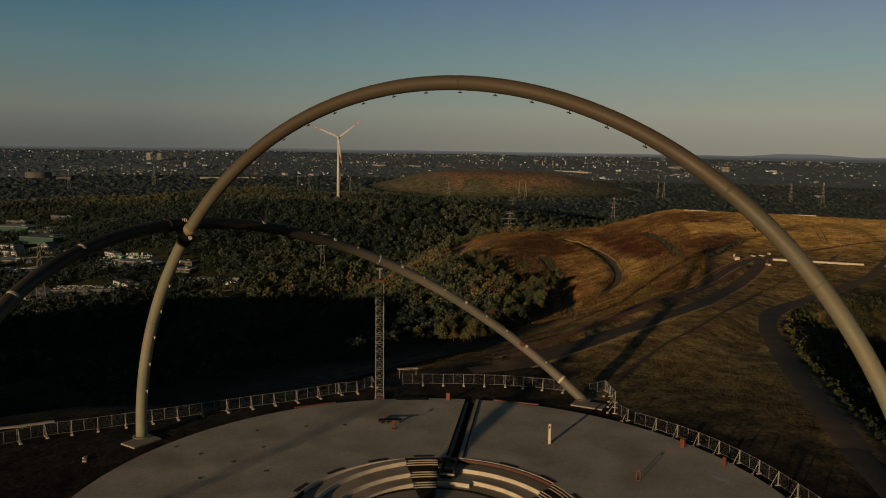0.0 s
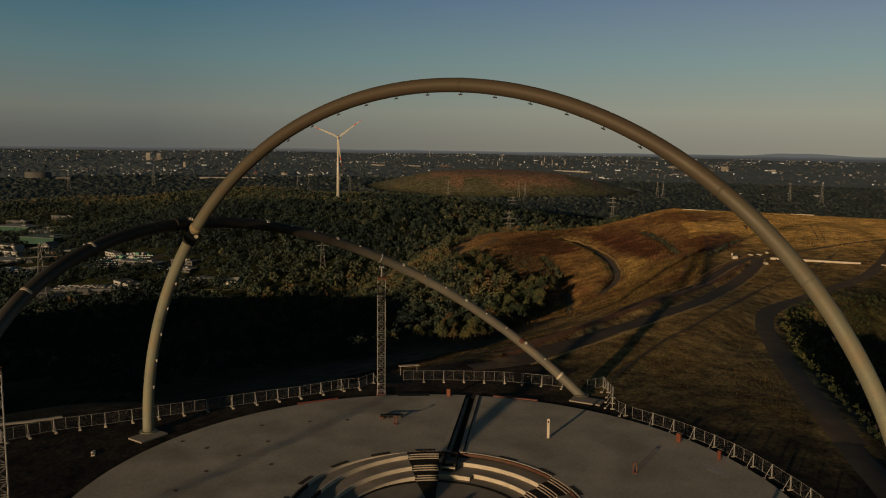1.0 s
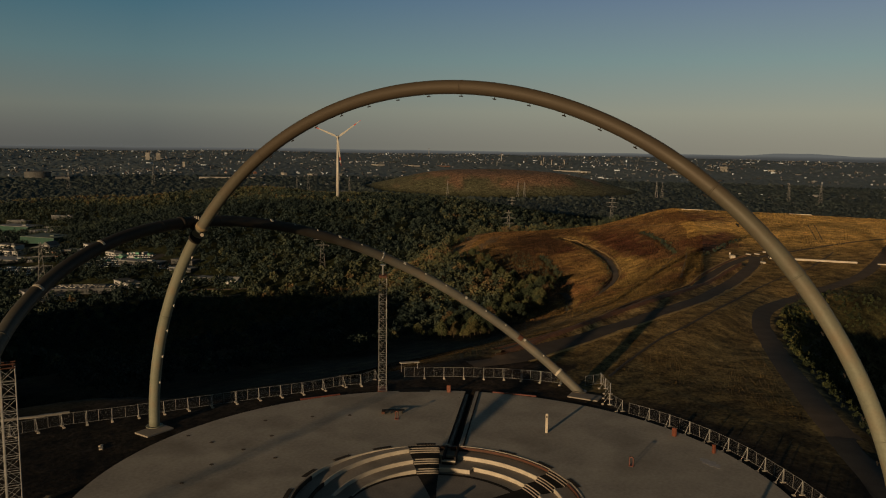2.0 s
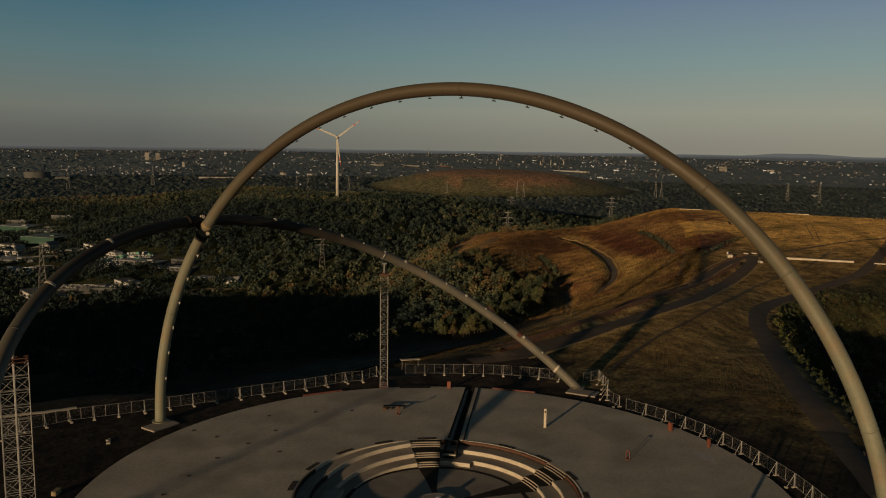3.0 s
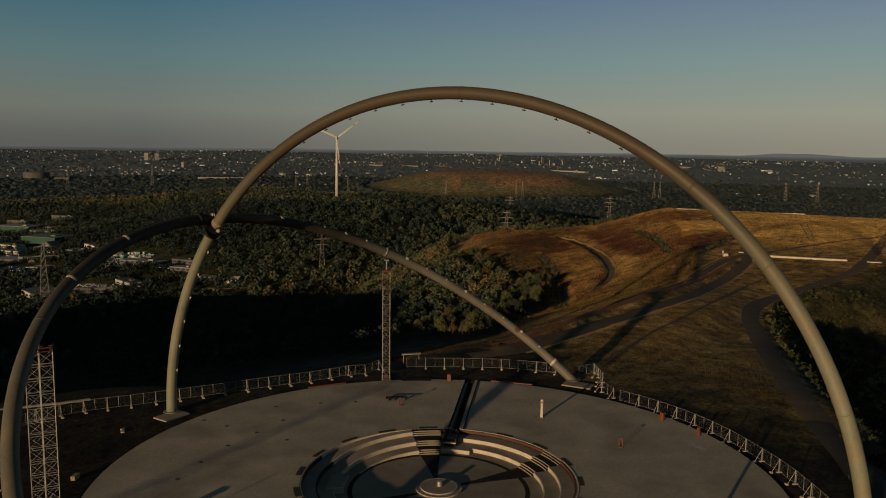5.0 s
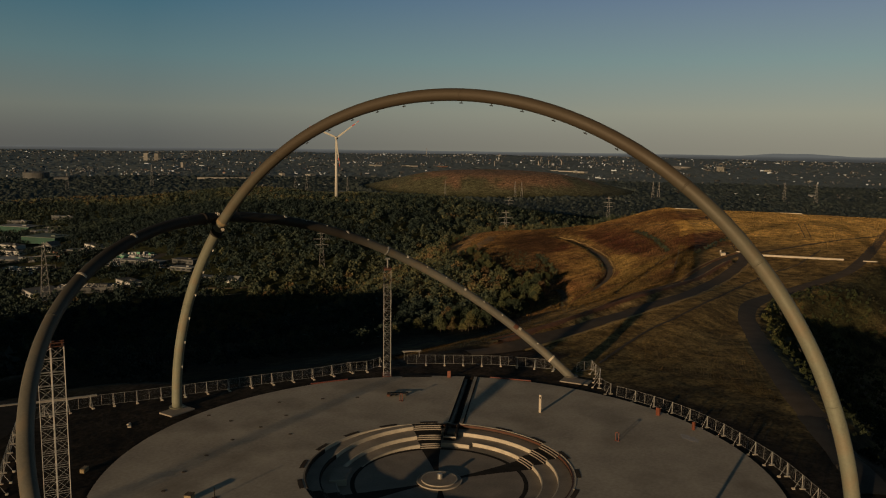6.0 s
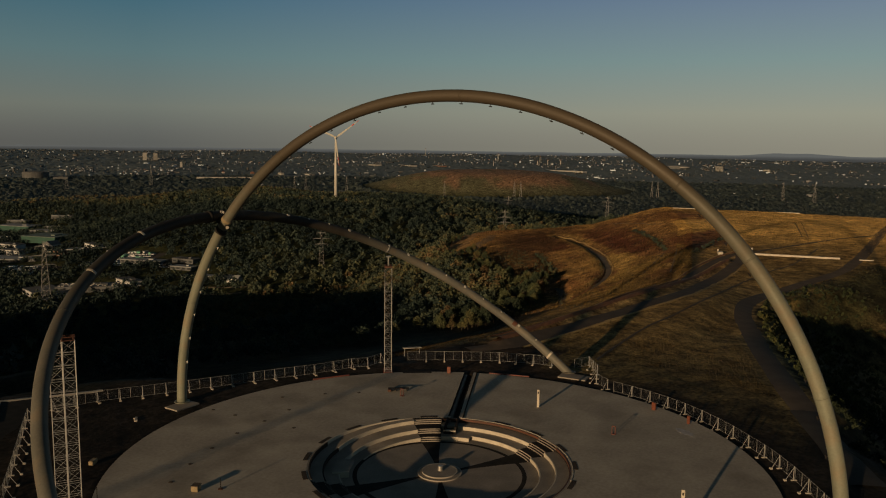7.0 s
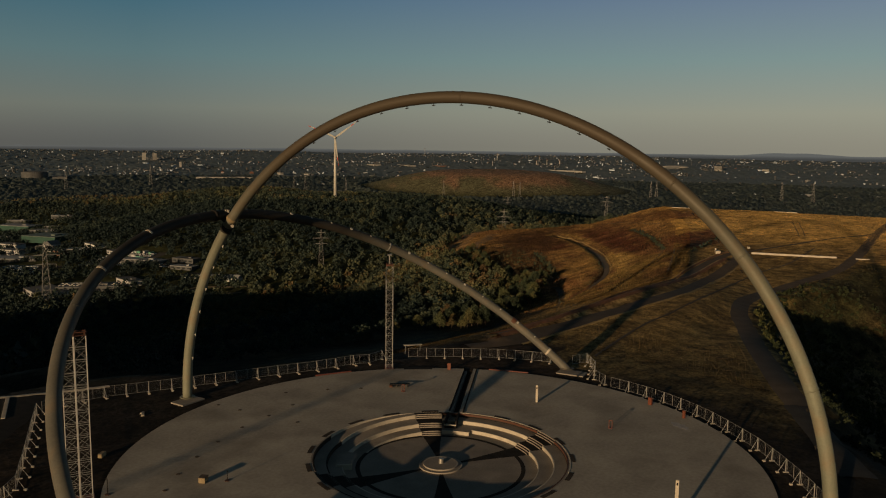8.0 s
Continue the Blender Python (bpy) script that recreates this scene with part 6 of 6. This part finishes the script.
def wooded(p):
    x, y = p[:, 0], p[:, 1]
    z = ground_height(x, y)
    ok = ((z < -12) | ((z < -9) & (y < -62) & (x < 0))) & ~((x > -440) & (x < -40) & (south_edge(x) - y < wood_edge(x) + 17) & (y < north_edge(x) + 45)) & ~((x < -330) & (x > -410) & (y > -190) & (y < -165))
    for cx, cy, cr in CLEAR:
        ok &= np.hypot(x - cx, y - cy) > cr
    ok &= bump(x, y, -2038, -955, 470, 400, -55, 1.0, 0.3) < 0.12
    return p[ok]


near_pts = wooded(scatter(76, 560, 176, 250, 4.5, 31))
mid_pts = np.concatenate([wooded(scatter(560, 1450, 172, 246, 7.5, 32)), wooded(scatter(1450, 1720, 219, 246, 7.8, 33))])


def canopy(name, label, r0, r1, grow, a0, a1, step, tall, seed, leaf):
    """Far woods as one uneven sheet of tree tops; where there is no wood it lies below the ground."""
    r = np.random.default_rng(seed)
    rad = r0 * (1 + grow) ** np.arange(int(math.log(r1 / r0) / math.log(1 + grow)))
    ang = np.arange(a0, a1, step)
    rr, aa = np.meshgrid(rad, ang, indexing="ij")
    rr = rr * (1 + grow * r.uniform(-0.45, 0.45, rr.shape))
    aa = np.radians(aa + step * r.uniform(-0.45, 0.45, aa.shape))
    x, y = rr * np.cos(aa), rr * np.sin(aa)
    flat = np.column_stack([x.ravel(), y.ravel()])
    wood = (relief(x * 1.3 + 40, y * 1.3) + 0.25 * relief(x * 6, y * 6) + 0.7 * r.random(x.shape) < 1.5) & (bump(x, y, -2038, -955, 470, 400, -55, 1.0, 0.3) < 0.12)
    top = tall * (0.3 + 0.03 * relief(x * 5, y * 5) + 0.95 * r.random(x.shape) ** 1.7)
    z = ground_height(x, y) + np.where(wood, np.maximum(top, 0.5), -3.0)
    n, m = x.shape
    k = np.arange(n * m).reshape(n, m)
    quads_ = np.stack([k[:-1, :-1], k[1:, :-1], k[1:, 1:], k[:-1, 1:]], -1).reshape(-1, 4)
    tint = np.clip(0.42 + 0.2 * relief(x * 1.7, y * 1.7) + 0.26 * r.normal(0, 1, x.shape), 0, 1)
    ob = mesh_from_arrays(name, np.column_stack([flat, z.ravel()]), quads_, leaf, "tint", floats=tint.ravel())
    return tagged(ob, label, "woods", kind="stuff")


close = np.hypot(*near_pts.T) < 205
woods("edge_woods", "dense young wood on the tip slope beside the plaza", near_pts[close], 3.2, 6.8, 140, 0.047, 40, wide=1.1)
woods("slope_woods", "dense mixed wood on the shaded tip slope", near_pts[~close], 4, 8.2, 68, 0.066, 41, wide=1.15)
woods("hill_woods", "dense autumn wood over the low hill", mid_pts, 7, 12, 33, 0.088, 42, wide=1.1)
canopy("plain_woods", "far dark woods on the plain, hazed in their leaf colour", 1440, 2720, 0.0036, 172, 245, 0.12, 8.0, 43, FAR_WOODS)
canopy("horizon_woods", "woods near the horizon, hazed in their leaf colour", 2690, 4720, 0.0055, 173, 245, 0.14, 3.4, 44, HORIZON_WOODS)
back_pts = wooded(scatter(120, 420, 250, 530, 15, 35))
woods("back_woods", "mixed wood on the tip's other slopes", back_pts, 7, 13, 30, 0.1, 45)

# tall weeds on the brow of the shaded slope, leaf tint raised to look sunlit
wr = np.random.default_rng(71)
wt = wr.random(34) ** 0.7
wp = np.column_stack([-95 - 56 * wt + wr.normal(0, 1.0, 34), -108.5 + 1.5 * wt + wr.normal(0, 1.6, 34)])
woods("brow_weeds", "tall weeds and young shrubs on the slope's brow, tinted as if sunlit", wp, 1.6, 3.8, 90, 0.075, 72, wide=0.8, tint_lift=0.4)

# bushes along the gully, the terrace and the upper track
br = np.random.default_rng(57)


def along(lines):
    return np.concatenate([np.array(a) + (np.array(b) - np.array(a)) * br.random((int(math.dist(a, b) * k), 1)) + br.normal(0, w, (int(math.dist(a, b) * k), 2))
                           for line, k, w in lines for a, b in zip(line, line[1:])])


woods("gully_scrub", "low dark scrub along the gully", along(((beside(GULLY[4:], 2.6), 0.7, 0.7), (LOOP, 0.5, 1.2))), 0.4, 1.1, 50, 0.1, 58)
woods("terrace_scrub", "dense dark bushes along the terrace edge", along(((TERRACE, 1.6, 0.9), (UPPER, 1.2, 0.6), (((-306, -18.7), (-267, -20.7), (-250, -22)), 0.8, 0.8))), 0.8, 1.9, 60, 0.09, 59)
sb = br.uniform((-352, -153), (-235, -82), (2200, 2))
sb = sb[zone(sb[:, 0], sb[:, 1], SCRUB_BANK, 3.0) > br.random(2200)][:260]
fb = br.uniform((-420, -150), (-205, -22), (3000, 2))
fb = fb[(fb[:, 1] < south_edge(fb[:, 0]) - 6) & (fb[:, 1] > south_edge(fb[:, 0]) - wood_edge(fb[:, 0]) + 6) & (relief(fb[:, 0] * 7, fb[:, 1] * 7) > 0.1)][:700]
woods("slope_shrubs", "small dark shrubs scattered over the heather slope", fb, 0.25, 0.75, 26, 0.13, 66, leaf=SCRUB)
woods("bank_scrub", "scattered brown-green shrubs on the heather bank", sb, 0.4, 1.3, 44, 0.11, 60)

# scrub on the slope beside the bending road
sp = np.random.default_rng(51)
cand = np.column_stack([sp.uniform(-250, -15, 14000), sp.uniform(12, 140, 14000)])
ne = bend_line(cand[:, 0]) + 4.6
keep = (cand[:, 1] > ne - 1) & (cand[:, 1] < ne + 85) & (sp.random(14000) < np.clip(1.3 - (cand[:, 1] - ne) / 90, 0.3, 1)) & ~((cand[:, 0] < -175) & (sp.random(14000) < 0.6)) & (np.hypot(*cand.T) > 58)
near_road = keep & (cand[:, 1] < ne + 30) & (cand[:, 0] > -205)
woods("slope_scrub", "low scrub on the slope beyond the bending road", cand[keep & ~near_road], 0.4, 1.15, 26, 0.12, 52, leaf=SCRUB)
woods("road_scrub", "dense dark green bushes beside the bending road", cand[near_road], 0.7, 2.0, 40, 0.1, 53, leaf=BUSH)


def tufts(name, label, pts, h, gain, seed):
    """Tufts of dry grass in the colour of the ground they grow on: three leaning blades each."""
    r = np.random.default_rng(seed)
    n = len(pts)
    z = ground_height(pts[:, 0], pts[:, 1])
    base = np.column_stack([pts, z])[:, None, :]
    a = r.uniform(0, 2 * np.pi, (n, 3))
    hh = h * r.uniform(0.5, 1.4, (n, 3))
    w = 0.3 * hh + 0.02
    c, s = np.cos(a), np.sin(a)
    p0 = base + np.stack([-w * c, -w * s, np.zeros_like(c) - 0.05], -1)
    p1 = base + np.stack([w * c, w * s, np.zeros_like(c) - 0.05], -1)
    p2 = base + np.stack([0.5 * hh * s + 0.3 * w * c, -0.5 * hh * c + 0.3 * w * s, hh], -1)
    co = np.stack([p0, p1, p2], 2).reshape(-1, 3)
    col = np.repeat(gain * cover_colour(pts[:, 0], pts[:, 1]) * r.uniform(0.65, 1.3, (n, 1)), 9, 0)
    ob = mesh_from_arrays(name, co, np.arange(len(co)).reshape(-1, 3), TUFT, "cover", col)
    return tagged(ob, label, "grass", kind="stuff")


tp = np.column_stack([-48 - 202 * sp.random(52000) ** 1.5, sp.uniform(-60, 45, 52000)])
tp = tp[(np.hypot(*tp.T) > 60) & (tp[:, 1] < bend_line(tp[:, 0]) - 3.6) & (tp[:, 1] > south_edge(tp[:, 0]) - 60)]


def off_tracks(p):
    """Leaves the roads and tracks bare."""
    x, y = p[:, 0], p[:, 1]
    return p[(near_line(x, y, RIDGE_ROAD) > 2.8) & (near_line(x, y, LOWER_TRACK) > 2.3) & (near_line(x, y, GULLY) > 1.5) & (near_line(x, y, LOOP) > 1.5) & ((np.abs(y - bend_line(x)) > 3.2) | (x < -252))]


tufts("meadow_grass", "short dry brown grass on the tip", off_tracks(tp), 0.15, 0.37, 61)
hp = np.column_stack([sp.uniform(-440, -150, 110000), sp.uniform(-200, -12, 110000)])
hp = hp[(hp[:, 1] < south_edge(hp[:, 0]) + 3) & (hp[:, 1] > south_edge(hp[:, 0]) - 130) & (sp.random(110000) < ramp(-150, -215, hp[:, 0]))]
tufts("heather", "reddish brown heather on the slope", off_tracks(hp), 0.4, 0.52, 62)
gp = np.column_stack([sp.uniform(-436, -255, 50000), sp.uniform(-80, 95, 50000)])
gp = gp[(gp[:, 1] > south_edge(gp[:, 0]) - 8) & (gp[:, 1] < north_edge(gp[:, 0])) & (sp.random(50000) < ramp(-255, -330, gp[:, 0]))]
tufts("plateau_grass", "pale golden grass on the far plateau", off_tracks(gp), 0.28, 0.5, 63)
